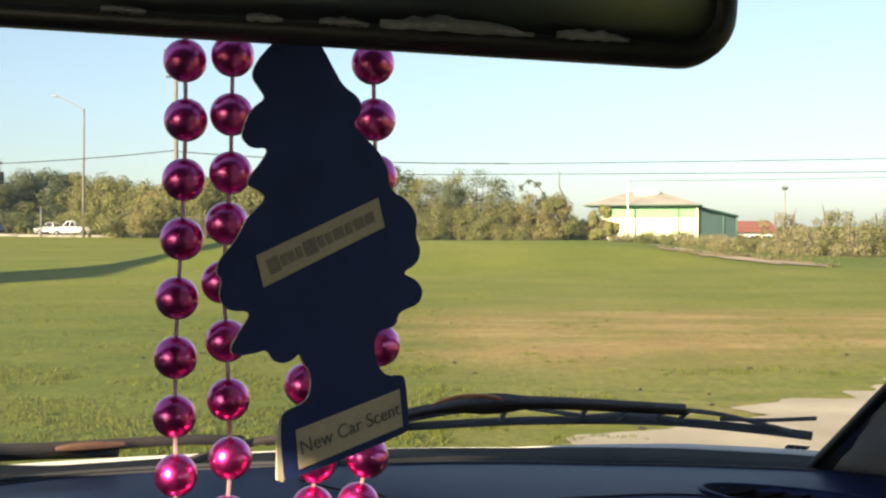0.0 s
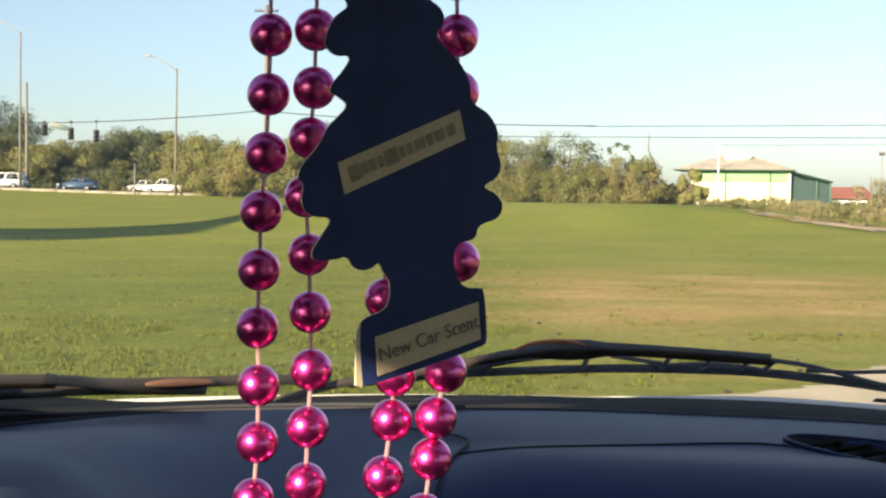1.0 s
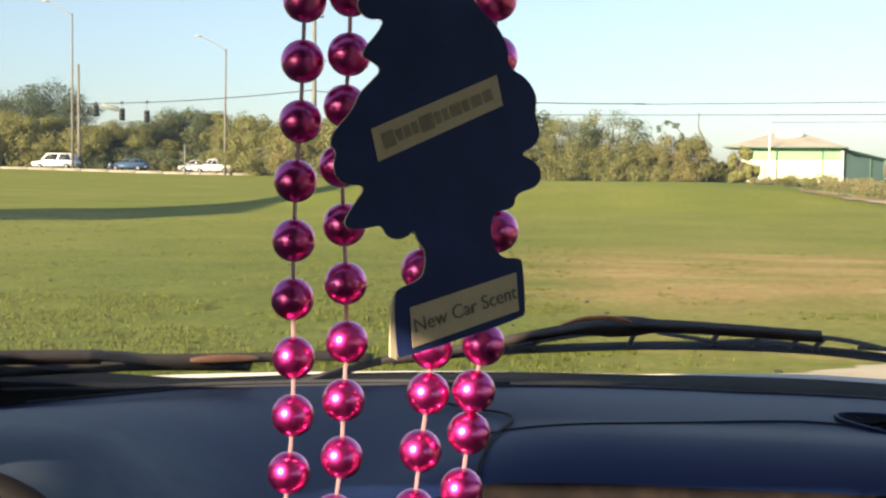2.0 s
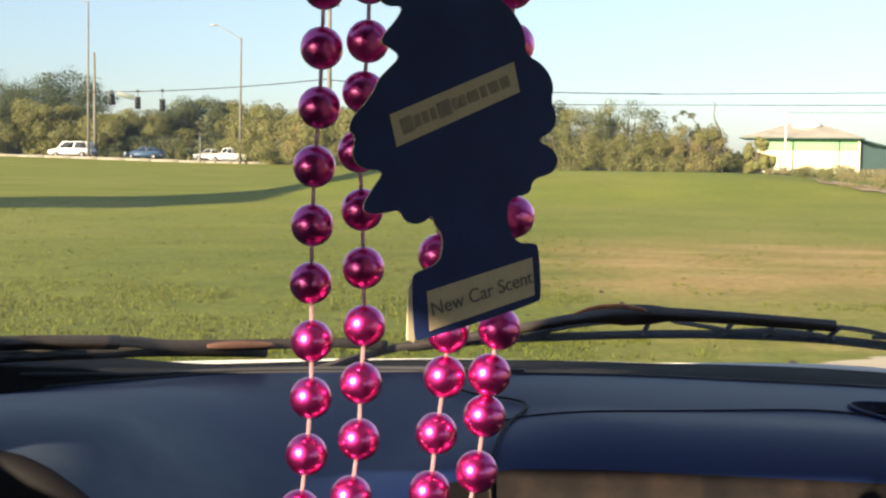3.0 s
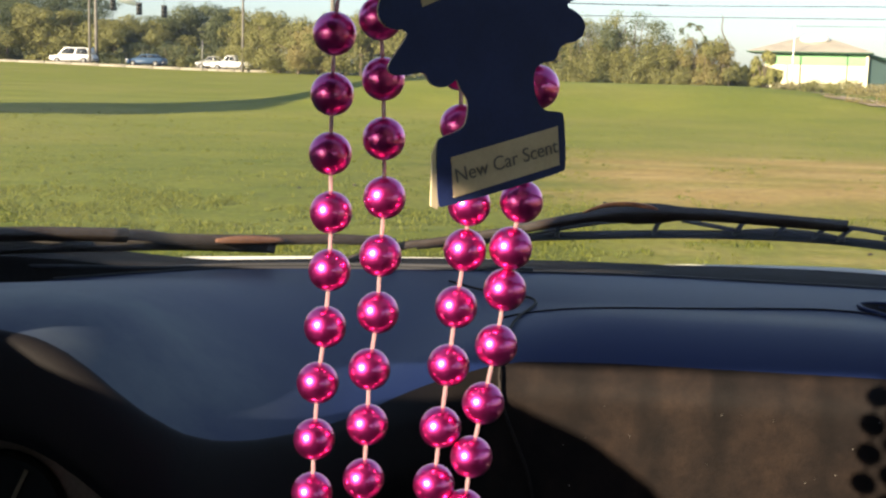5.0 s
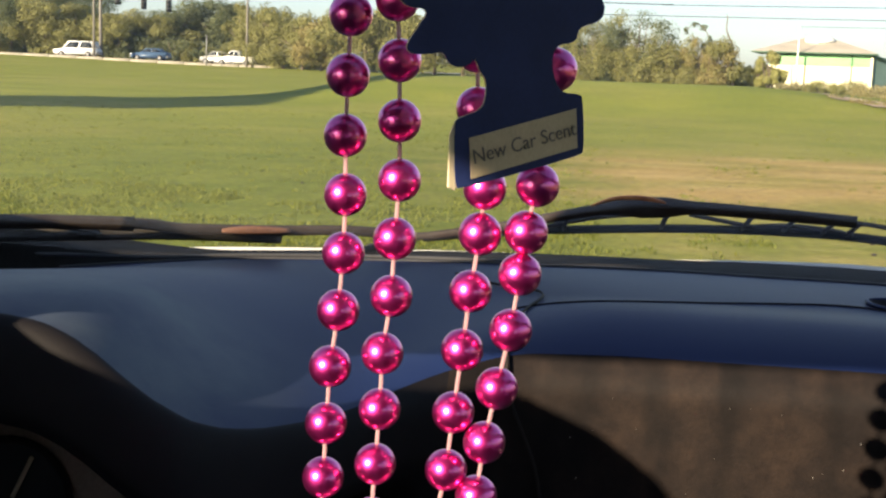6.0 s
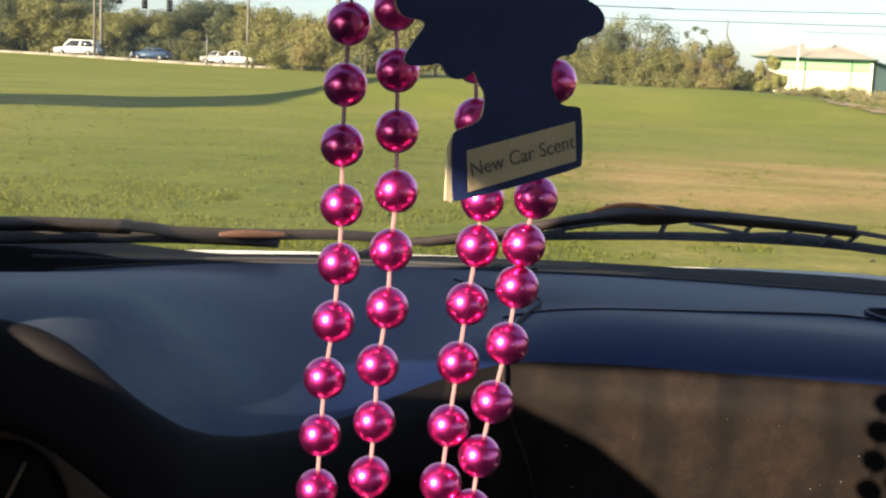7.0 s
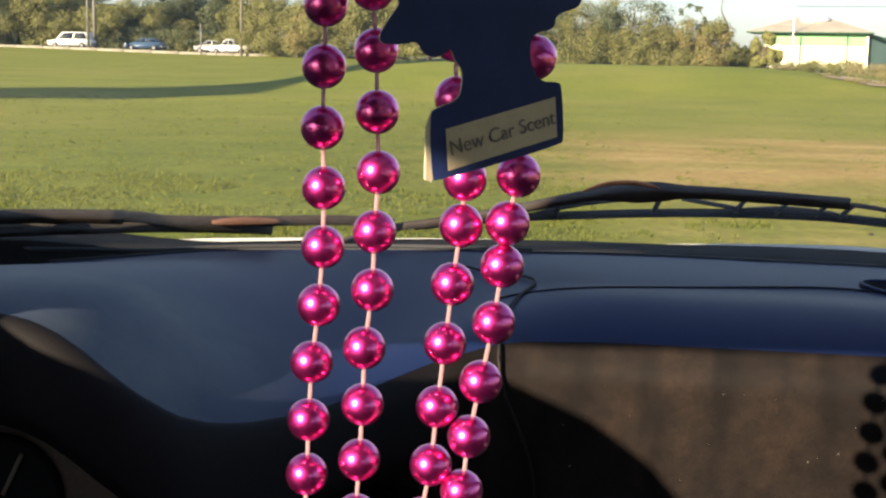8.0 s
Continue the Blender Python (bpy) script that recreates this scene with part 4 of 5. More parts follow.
# unseen left panel, its outline added to shape the sun on dash and beads
part("sun_cut_panel", plate([(1.55, 0.5), (1.55, 0.66), (1.40, 0.70), (1.2, 0.775), (1.12, 0.785), (1.03, 0.812), (0.93, 0.81), (0.85, 0.80), (0.60, 0.880), (0.40, 0.940), (0.30, 0.955), (0.23, 1.005), (0.160, 1.026), (0.148, 0.985), (0.10, 0.985), (0.05, 0.990), (-0.012, 0.992), (-0.03, 1.050), (-0.09, 1.085), (-0.20, 1.094), (-0.28, 1.085), (-0.36, 1.05), (-0.42, 0.99), (-0.46, 0.6)], 0.03, Matrix(((0, 0, 1, -0.735), (1, 0, 0, 0), (0, 1, 0, 0), (0, 0, 0, 1)))), M_TRIM, car, smooth=False)
# left side above the window: unseen rail, sloped ahead into the pillar to cut the sun
rail = bmesh.new()
vs = [rail.verts.new((-0.75, y, z)) for y, z in ((-1.75, 1.40), (-1.0, 1.40), (-0.74, 1.378), (-0.60, 1.330), (-0.231, 1.180), (0.40, 0.927), (0.85, 0.750), (0.98, 0.76), (1.03, 0.835), (0.634, 1.010), (0.414, 1.14), (0.28, 1.22), (0.0, 1.42), (-0.3, 1.50), (-1.75, 1.50))]
f = rail.faces.new(vs)
r = bmesh.ops.extrude_face_region(rail, geom=[f])
for v in [g for g in r["geom"] if isinstance(g, bmesh.types.BMVert)]:
    v.co.x -= 0.03
bmesh.ops.recalc_face_normals(rail, faces=rail.faces)
part("sun_cut_rail", rail, M_TRIM, car, smooth=False)
part("rear_panel", boxed((-0.80, -1.75, 0.6), (-0.74, -0.88, 0.97), 0.02), M_TRIM, car)
part("rear_pillar", boxed((-0.80, -1.0, 0.96), (-0.74, -0.88, 1.42), 0.02), M_TRIM, car)
part("rear_rail", boxed((-0.80, -1.70, 1.28), (-0.74, -1.0, 1.42), 0.02), M_TRIM, car)
part("rear_panel", boxed((0.74, -1.75, 0.6), (0.80, -0.45, 0.97), 0.02), M_TRIM, car)
part("rear_pillar", boxed((0.74, -0.57, 0.96), (0.80, -0.45, 1.42), 0.02), M_TRIM, car)
part("rear_rail", boxed((0.74, -1.70, 1.28), (0.80, -0.57, 1.42), 0.02), M_TRIM, car)
# right front pillar with its cloth trim
prow = []
for k in range(14):
    z = 0.74 + (1.36 - 0.74) * k / 13
    y = base_y(0.475) - (z - ZB) / RAKE
    prow.append([(0.482 - 0.004 * k, y + 0.012, z), (0.484 - 0.004 * k, y - 0.012, z + 0.006), (0.512, y - 0.05, z + 0.012), (0.58, y - 0.10, z + 0.012), (0.74, y - 0.16, z + 0.0), (0.78, y + 0.05, z), (0.60, y + 0.05, z)])
pb = loft(prow)
part("front_pillar", pb, M_PILLAR, car, "grey trim of the front pillar")
part("pillar_gasket", tube([(0.480 - 0.004 * k, base_y(0.475) - (0.74 + 0.62 * k / 13 - ZB) / RAKE + 0.012, 0.74 + 0.62 * k / 13) for k in range(14)], 0.007, 6), M_BLACK, car)
# wheels that carry the car
for wx in (-0.72, 0.72):
    for wy in (-1.45, 1.72):
        wb = tube([(wx - 0.09, wy, 0.16), (wx - 0.075, wy, 0.16), (wx + 0.075, wy, 0.16), (wx + 0.09, wy, 0.16)], [0.26, 0.29, 0.29, 0.26], 28)
        wheel = part("wheel", wb, M_TYRE, car)
        part("rim", tube([(wx - 0.094, wy, 0.16), (wx + 0.094, wy, 0.16)], 0.17, 20), M_SILVER, wheel)
# seats behind the camera
for sx in (-0.38, 0.38):
    part("seat_back", boxed((sx - 0.25, -1.05, 0.25), (sx + 0.25, -0.88, 0.92), 0.06, 3), M_TRIM, car)

ws = loft([[screen_point(x, z, 0.0) for x in np.linspace(-0.74, 0.72, 40)] for z in np.linspace(0.735, 1.41, 26)])
if sum(f.normal.y for f in ws.faces) > 0:
    bmesh.ops.reverse_faces(ws, faces=ws.faces)
glass = part("windshield", ws, M_GLASS, car, "clear windshield glass")
glass.visible_shadow = False
# the dusty cowl lip rises ahead of the glass and hides all but a line of the hood


def cowl_row(x):
    top = ZB + lerp(x, (-0.58, -0.47, -0.31, -0.10, 0.08, 0.32, 0.60), (-0.0005, -0.0048, -0.0070, -0.0085, -0.0075, 0.0065, 0.013)) + 0.050 * ease((-0.53 - x) / 0.22) + 0.020 * ease((-0.7 - x) / 0.2)
    end = Vector(screen_point(x, top, 0.10)) - Vector((0, 0, 0.017))
    return [end - Vector((0, 0.13, 0.06)) * (1 - k / 5) + Vector((0, 0, 0.004 * math.sin(math.pi * k / 5))) for k in range(6)]


lip_rows = [cowl_row(x) for x in np.linspace(-0.82, 0.72, 60)]
lb = loft(lip_rows)
bmesh.ops.solidify(lb, geom=list(lb.faces), thickness=0.006)
part("windshield_seal", lb, M_FRIT, car, "dusty dark cowl band along the windshield's lower edge")
# small inspection sticker in the corner
stk = loft([[screen_point(x, z, -0.004) for x in np.linspace(0.420, 0.446, 4)] for z in np.linspace(0.806, 0.814, 3)])
sticker = part("sticker", stk, M_WHITE, car, "small faded sticker low on the glass")
for k in range(3):
    part("print_bar", loft([[screen_point(0.424 + 0.007 * k + d, z, -0.007) for d in (0, 0.004)] for z in (0.808, 0.812)]), M_INK, sticker)

# ---- dashboard ----
VENT = (0.42, 1.03, 0.165, 0.060)
LIPX = (-0.80, -0.47, -0.417, -0.381, -0.337, -0.31, -0.28, -0.24, -0.18, -0.10, 0.0, 0.50, 0.75)
LIPZ = (0.828, 0.838, 0.826, 0.794, 0.760, 0.744, 0.734, 0.727, 0.742, 0.760, 0.763, 0.764, 0.760)
LIPY = (0.56, 0.55, 0.55, 0.55, 0.56, 0.58, 0.64, 0.71, 0.80, 0.845, 0.847, 0.83, 0.80)


def lip(x):
    xs3 = [x - 0.02, x, x + 0.02]
    return sum(lerp(q, LIPX, LIPY) for q in xs3) / 3, sum(lerp(q, LIPX, LIPZ) for q in xs3) / 3


def dash_top(x, s):
    """Upper surface: s runs from 0 under the glass to 1 at the rolled front lip."""
    yf, zf = lip(x)
    yb = base_y(x) - 0.03
    zb = lerp(x, (-0.75, -0.5, -0.1, 0.2, 0.47), (0.770, 0.776, 0.767, 0.770, 0.779))
    y = yb + (yf - yb) * s
    z = zb + (zf + 0.012 - zb) * ease(s) - 0.012 * max(0.0, (s - 0.78) / 0.22) ** 2
    z += 0.004 * math.sin(math.pi * min(s / 0.8, 1)) + 0.012 * ease((x + 0.2) / 0.2) * (ease((s - 0.5) / 0.3) - max(0.0, (s - 0.78) / 0.22) ** 2)
    e = math.hypot(((x - VENT[0]) * 0.75 - (y - VENT[1]) * 0.66) / VENT[2], ((x - VENT[0]) * 0.66 + (y - VENT[1]) * 0.75) / VENT[3])
    return Vector((x, y, z - 0.024 * ease((1.0 - e) / 0.2)))


def dash_at(x, y):
    """The pad's surface over a place in the plan."""
    yb, yf = base_y(x) - 0.03, lip(x)[0]
    return dash_top(x, min(1.0, max(0.0, (yb - y) / (yb - yf))))


def vent_point(u, v, lift):
    """A place in the vent's oval, u along it and v across, at the height of the pad round it."""
    x, y = VENT[0] + 0.75 * u * VENT[2] + 0.66 * v * VENT[3], VENT[1] - 0.66 * u * VENT[2] + 0.75 * v * VENT[3]
    return Vector((x, y, 0.776 + 0.004 * math.sin(math.pi * min((1.25 - y) / 0.4, 1)) + lift))


dash = empty("dashboard", "navy vinyl dashboard with a dusty sunlit front", "dashboard")
dxs = np.linspace(-0.80, 0.73, 180)
rows = [[dash_top(x, s) for x in dxs] for s in np.linspace(0, 1, 70)]
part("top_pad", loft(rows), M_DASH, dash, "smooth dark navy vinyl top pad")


def dash_face(x, q):
    """Front below the lip: the driver's side rolls over and turns in under the hood, the passenger's side drops down."""
    yf, zf = lip(x)
    drive = ease((-0.14 - x) / 0.14)
    roll = math.sin(min(q / 0.10, 1) * math.pi / 2)
    under = min(max((q - 0.2) / 0.3, 0.0), 1.0)
    plain = Vector((x, yf - 0.020 * roll + 0.02 * q, zf - q * 0.36))
    turn = min(q / 0.2, 1) * math.pi / 2
    hooded = Vector((x, yf - 0.026 * math.sin(turn) + 0.217 * under, zf - 0.078 * (1 - math.cos(turn)) - 0.02 * under - 0.24 * max(0.0, (q - 0.5) / 0.5)))
    return plain.lerp(hooded, drive)


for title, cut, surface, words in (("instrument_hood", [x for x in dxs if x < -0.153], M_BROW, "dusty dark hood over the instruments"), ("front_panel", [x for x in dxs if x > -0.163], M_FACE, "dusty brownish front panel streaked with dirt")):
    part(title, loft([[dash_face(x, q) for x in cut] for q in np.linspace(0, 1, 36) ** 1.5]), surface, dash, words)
# seam between the pad and the passenger cover
seam = [dash_at(p.x, p.y) + Vector((0, 0, 0.0006)) for p in spline([(-0.12, 0.985, 0), (-0.02, 1.030, 0), (0.07, 1.065, 0), (0.20, 1.097, 0), (0.27, 1.093, 0), (0.33, 1.052, 0), (0.352, 1.01, 0), (0.368, 0.96, 0), (0.378, 0.90, 0), (0.382, 0.85, 0)], 6)]
part("seam", tube(seam, 0.0015, 5), M_BLACK, dash, "thin dark seam")
# long scooped air vent near the corner: a dark well with cross slats
well = []
for e, down in ((1.0, 0.0), (0.97, 0.004), (0.88, 0.012), (0.6, 0.014), (0.3, 0.0145), (0.02, 0.0145)):
    well.append([vent_point(e * math.cos(t), e * math.sin(t), -down + 0.001) for t in np.linspace(0, math.tau, 41)])
part("vent_well", loft(well), M_BROW, dash, "dark scooped air vent")
part("vent_rim", tube([vent_point(1.01 * math.cos(t), 1.01 * math.sin(t), 0.0006) for t in np.linspace(0, math.tau, 49)], 0.0022, 6, caps=False), M_DASH, dash)
for k in range(9):
    u = -0.76 + 0.19 * k
    v = 0.86 * math.sqrt(1 - u * u)
    part("vent_slat", strip([vent_point(u - 0.05, -v, -0.004), vent_point(u, 0, -0.006), vent_point(u + 0.05, v, -0.005)], 0.009, 0.0025, (0.75, -0.66, 0.75)), M_FRIT, dash)
# instrument cluster under the hood
cl = part("instrument_panel", boxed((-0.70, 0.705, 0.46), (-0.30, 0.73, 0.70), 0.01), M_CLUSTER, dash, "brownish instrument panel in shade")
for cx in (-0.545,):
    part("dial_rim", tube([(cx + math.cos(a) * 0.055, 0.700, 0.630 + math.sin(a) * 0.055) for a in np.linspace(0, math.tau, 33)], 0.004, 6, caps=False), M_BLACK, cl)
    dd = bmesh.new()
    bmesh.ops.create_circle(dd, cap_ends=True, segments=32, radius=0.053)
    bmesh.ops.transform(dd, matrix=Matrix.Translation((cx, 0.7025, 0.630)) @ Matrix.Rotation(radians(90), 4, "X"), verts=dd.verts)
    part("dial", dd, M_SHELL, cl)
    part("needle", strip([(cx, 0.699, 0.630), (cx + 0.02, 0.699, 0.670)], 0.004, 0.002, (1, 0, 0)), M_LABEL, cl)
part("trim_bar", strip(spline([(-0.405, 0.69, 0.672), (-0.36, 0.70, 0.640), (-0.28, 0.72, 0.622)], 8), 0.008, 0.004, (0, 0, 1)), M_CLUSTER, dash, "thin worn trim bar")
# two small pale dots on the cluster
for sx, sy, sz in ((-0.405, 0.686, 0.674), (-0.335, 0.704, 0.655)):
    pale_dot = bmesh.new()
    bmesh.ops.create_uvsphere(pale_dot, u_segments=12, v_segments=8, radius=0.0035, matrix=Matrix.Translation((sx, sy, sz)))
    part("pale_dot", pale_dot, M_CHIP, dash, "small pale dot")
# specks of dust on the panel
dr = random.Random(9)
dust = bmesh.new()
for _ in range(20):
    p = dash_face(dr.uniform(-0.08, 0.3), dr.uniform(0.10, 0.5)) + Vector((0, -0.0012, 0))
    bmesh.ops.create_icosphere(dust, subdivisions=1, radius=dr.uniform(0.0003, 0.0009), matrix=Matrix.Translation(p))
tagged(part("dust", dust, M_WORN, dash, "pale dust specks"), kind="stuff")
part("defroster_trim", tube([dash_top(x, 0.035) + Vector((0, 0, 0.001)) for x in np.linspace(-0.78, 0.46, 50)], 0.002, 6), M_GASKET, dash, "thin grey trim strip under the glass")
# thin black cord lying over the dash
cord_pts = [dash_top(-0.20, 0.22) + Vector((0, 0, 0.003)), dash_top(-0.15, 0.36) + Vector((0, 0, 0.003)), dash_top(-0.085, 0.52) + Vector((0, 0, 0.003)), dash_top(-0.10, 0.80) + Vector((0, 0, 0.003)),
            dash_top(-0.105, 0.98) + Vector((0, -0.004, 0.003)), dash_face(-0.10, 0.10) + Vector((0, -0.005, 0)), dash_face(-0.07, 0.35) + Vector((0, -0.005, 0)), dash_face(-0.06, 0.7) + Vector((0, -0.006, 0))]
tagged(part("cord", tube(spline(cord_pts, 8), 0.0016, 6), M_BLACK), "thin black cord lying across the dashboard", "cord")


# ---- wipers ----
def wiper(name, arm, arm_w, cover, blade, claws, label, cover_w=(0.010, 0.014, 0.029, 0.026, 0.017, 0.014), rubber=M_BLACK, blade_w=0.0115):
    root = empty(name, label, "wiper", "windshield wipers")
    part("arm", strip(spline(arm, 6), arm_w, 0.008, (0, -0.5, 1)), M_WIPER, root)
    if cover:
        pts = spline(cover, 6)
        part("arm_cover", strip(pts, [lerp(k / (len(pts) - 1), (0, 0.25, 0.42, 0.55, 0.65, 1), cover_w) for k in range(len(pts))], 0.010, (0, -0.5, 1)), M_WIPER, root, "scuffed dark grey arm cover")
    bl = part("blade", strip(spline(blade, 6), blade_w, 0.007, (0, -0.5, 1)), rubber, root, "weathered rubber wiper blade")
    for c in claws:
        part("bridge", strip(spline(c, 5), 0.0045, 0.006, (0, -0.5, 1)), M_WIPER, bl)
    return root


def S(x, z, off=0.02):
    return screen_point(x, z, off)


wiper("wiper", [S(-0.40, 0.755), S(-0.285, 0.795), S(-0.238, 0.804), S(-0.097, 0.836), S(-0.02, 0.857)], 0.011,
      [S(-0.12, 0.834, 0.012), S(-0.02, 0.861, 0.008), S(0.05, 0.869, 0.006), S(0.12, 0.871, 0.006), S(0.28, 0.866, 0.006)],
      [S(-0.263, 0.797), S(-0.16, 0.811), S(-0.045, 0.822), S(0.103, 0.834), S(0.25, 0.840), S(0.353, 0.836), S(0.446, 0.828)],
      [[S(x, z0), S(x + 0.002, (z0 + z1) / 2), S(x + 0.006, z1)] for x, z0, z1 in ((-0.069, 0.820, 0.848), (0.0585, 0.831, 0.860), (0.16, 0.837, 0.862), (0.209, 0.839, 0.860), (0.2545, 0.840, 0.858), (0.2825, 0.839, 0.860))]
      + [[S(-0.10, 0.822), S(-0.05, 0.838), S(0.0, 0.850), S(0.05, 0.855)], [S(0.09, 0.858), S(0.13, 0.851), S(0.17, 0.844)], [S(0.16, 0.843), S(0.21, 0.850), S(0.26, 0.848), S(0.29, 0.842)], [S(0.27, 0.864), S(0.33, 0.857), S(0.42, 0.834)]],
      "black windshield wiper with a scuffed arm cover")
w2 = wiper("wiper", [S(-0.76, 0.836), S(-0.60, 0.828), S(-0.55, 0.817), S(-0.45, 0.811), S(-0.356, 0.810), S(-0.29, 0.802)], 0.014,
           [S(-0.80, 0.842, 0.012), S(-0.68, 0.837, 0.010), S(-0.592, 0.828, 0.010)],
           [S(-0.78, 0.818, 0.016), S(-0.62, 0.811, 0.016), S(-0.535, 0.806, 0.016), S(-0.445, 0.797, 0.016)],
           [[S(-0.72, 0.832), S(-0.68, 0.826), S(-0.64, 0.816)], [S(-0.60, 0.824), S(-0.56, 0.818), S(-0.50, 0.810)]],
           "weathered windshield wiper with rust stains", (0.016, 0.016, 0.016, 0.016, 0.016, 0.018), M_DUSTY, 0.016)
part("glass_gasket", tube([dash_top(x, 0.0) + Vector((0, -0.012, 0.016 * ease((-0.54 - x) / 0.2) + 0.004)) for x in np.linspace(-0.80, -0.1, 30)], 0.0028, 6), M_GASKET, dash, "grey gasket under the glass")
tip = part("wiper_tail", tube([S(0.33, 0.849), S(0.38, 0.851), S(0.432, 0.860)], 0.0028, 6), M_BLACK, w2)
tip.parent = bpy.data.objects["wiper"]
part("rust_patch", strip(spline([S(-0.505, 0.8135, 0.010), S(-0.47, 0.8140, 0.010), S(-0.425, 0.812, 0.010)], 8), [0.002 + 0.009 * math.sin(math.pi * k / 16) ** 0.6 for k in range(17)], 0.006, (0, -0.5, 1)), M_RUST, w2, "orange rust patch")
lf = strip(spline([S(-0.034, 0.867, 0.002), S(-0.008, 0.8795, 0.001), S(0.020, 0.8835, 0.001), S(0.045, 0.8805, 0.001), S(0.056, 0.877, 0.001)], 6), [0.002 + 0.0045 * math.sin(math.pi * k / 24) for k in range(25)], 0.002, (0, -0.5, 1))
tagged(part("dry_leaf", lf, M_LEAF), "curled orange-brown dry leaf caught on the wiper", "leaf")

# ---- mirror ----
mirror = empty("rearview_mirror", "dark rear-view mirror with worn bezel edges", "mirror")
mm = Matrix.Translation((-0.0675, 0.150, 1.2040)) @ Matrix.Rotation(radians(4.2), 4, "Y") @ Matrix.Rotation(radians(-5), 4, "Z") @ Matrix.Rotation(radians(-4), 4, "X")


def rounded(w, h, r, n=10):
    out = []
    for cx, cy, a0 in ((w / 2 - r, h / 2 - r, 0), (-w / 2 + r, h / 2 - r, 90), (-w / 2 + r, -h / 2 + r, 180), (w / 2 - r, -h / 2 + r, 270)):
        out += [(cx + r * math.cos(radians(a0 + 90 * k / n)), cy + r * math.sin(radians(a0 + 90 * k / n))) for k in range(n + 1)]
    return out


face = mm @ Matrix.Rotation(radians(90), 4, "X")


def ringed(w, h, r, stages):
    """A rounded-rectangle tray swept through stages of (inset, depth)."""
    bm = bmesh.new()
    rings = []
    for inset, d in stages:
        rings.append([bm.verts.new((x, y, d)) for x, y in rounded(w - 2 * inset, h - 2 * inset, max(r - inset, 0.003))])
    for a, b in zip(rings, rings[1:]):
        for k in range(len(a)):
            bm.faces.new((a[k], a[(k + 1) % len(a)], b[(k + 1) % len(b)], b[k]))
    bm.faces.new(rings[-1])
    bmesh.ops.recalc_face_normals(bm, faces=bm.faces)
    bmesh.ops.transform(bm, matrix=face, verts=bm.verts)
    return bm


part("shell", ringed(0.320, 0.086, 0.020, [(0.009, 0.008), (0.006, 0.011), (0.002, 0.010), (0, 0.006), (0.001, -0.004), (0.008, -0.02), (0.03, -0.032)]), M_SHELL, mirror)
part("mirror_glass", plate(rounded(0.304, 0.070, 0.014), 0.002, face @ Matrix.Translation((0, 0, 0.009))), M_MIRROR, mirror)
wr = random.Random(3)
for x0, x1, tall in ((-0.080, -0.062, 0.0013), (-0.023, -0.009, 0.0016), (0.005, 0.024, 0.0020), (0.028, 0.086, 0.0050), (0.094, 0.121, 0.0030)):
    n = 14
    up = [(x0 + (x1 - x0) * k / n, -0.0350 + tall * math.sin(math.pi * min(1, 0.08 + k / n)) ** 0.6 * (0.45 + 0.55 * wr.random())) for k in range(n + 1)]
    down = [(x1 - (x1 - x0) * k / n, -0.0362 - 0.0010 * wr.random()) for k in range(n + 1)]
    part("worn_edge", plate(up + down, 0.0006, face @ Matrix.Translation((0, 0, 0.0118))), M_CHIP, mirror, "chipped pale edge of the bezel")
part("stem", tube([(-0.066, 0.18, 1.225), (-0.066, 0.24, 1.262), (-0.066, 0.262, 1.285)], [0.012, 0.009, 0.014], 10), M_SHELL, mirror)

# ---- bead necklace ----
BR = 0.0104
beads = empty("bead_necklace", "metallic magenta party beads hanging in looped strands", "necklace")
bs = bmesh.new()
bmesh.ops.create_uvsphere(bs, u_segments=28, v_segments=18, radius=BR)
bead_mesh = bpy.data.meshes.new("bead")
bs.to_mesh(bead_mesh)
bs.free()
bead_mesh.materials.append(M_BEAD)
for p in bead_mesh.polygons:
    p.use_smooth = True


def strand(rows, y):
    """Beads from top to bottom at rows of (x, z), a little uneven in depth, on one thread."""
    jr = random.Random(int(abs(rows[0][0]) * 1e4))
    pts = []
    for x, z in rows:
        p = Vector((x + jr.uniform(-0.0006, 0.0006), y + jr.uniform(-0.001, 0.001), z))
        pts.append(p)
        b = new("bead", bead_mesh)
        b.location, b.parent = p, beads
        b.rotation_euler = (jr.random() * 3, jr.random() * 3, jr.random() * 3)
    part("thread", tube([pts[0] + Vector((0, 0, 0.03)), *pts], 0.0010, 8), M_CORD, beads, "pale pink thread")
    return pts


def hung(top, step, count, at):
    """Rows for a strand that hangs from a height in even steps, its sideways sway given by heights and places."""
    zs = [top - step * k for k in range(count)]
    return [(lerp(-z, [-q for q in at], list(at.values())), z) for z in zs]


strand(hung(1.1998, 0.02845, 17, {1.20: -0.143, 1.14: -0.143, 1.087: -0.1455, 1.06: -0.148, 1.005: -0.1486, 0.9765: -0.1482, 0.92: -0.150, 0.89: -0.154, 0.83: -0.157, 0.74: -0.159}), 0.260)
strand(hung(1.1740, 0.0281, 3, {1.18: -0.120, 1.11: -0.122}) + hung(1.0935, 0.02835, 13, {1.0935: -0.124, 1.066: -0.1255, 1.038: -0.1244, 0.98: -0.123, 0.925: -0.125, 0.894: -0.1285, 0.83: -0.1305, 0.75: -0.138}), 0.262)
strand(hung(1.1800, 0.0275, 6, {1.18: -0.088, 1.04: -0.088}) + [(-0.086, 1.0155), (-0.0817, 0.978), (-0.0828, 0.956), (-0.086, 0.9277), (-0.089, 0.8987), (-0.093, 0.8668), (-0.096, 0.8375), (-0.100, 0.809), (-0.104, 0.781)], 0.264)
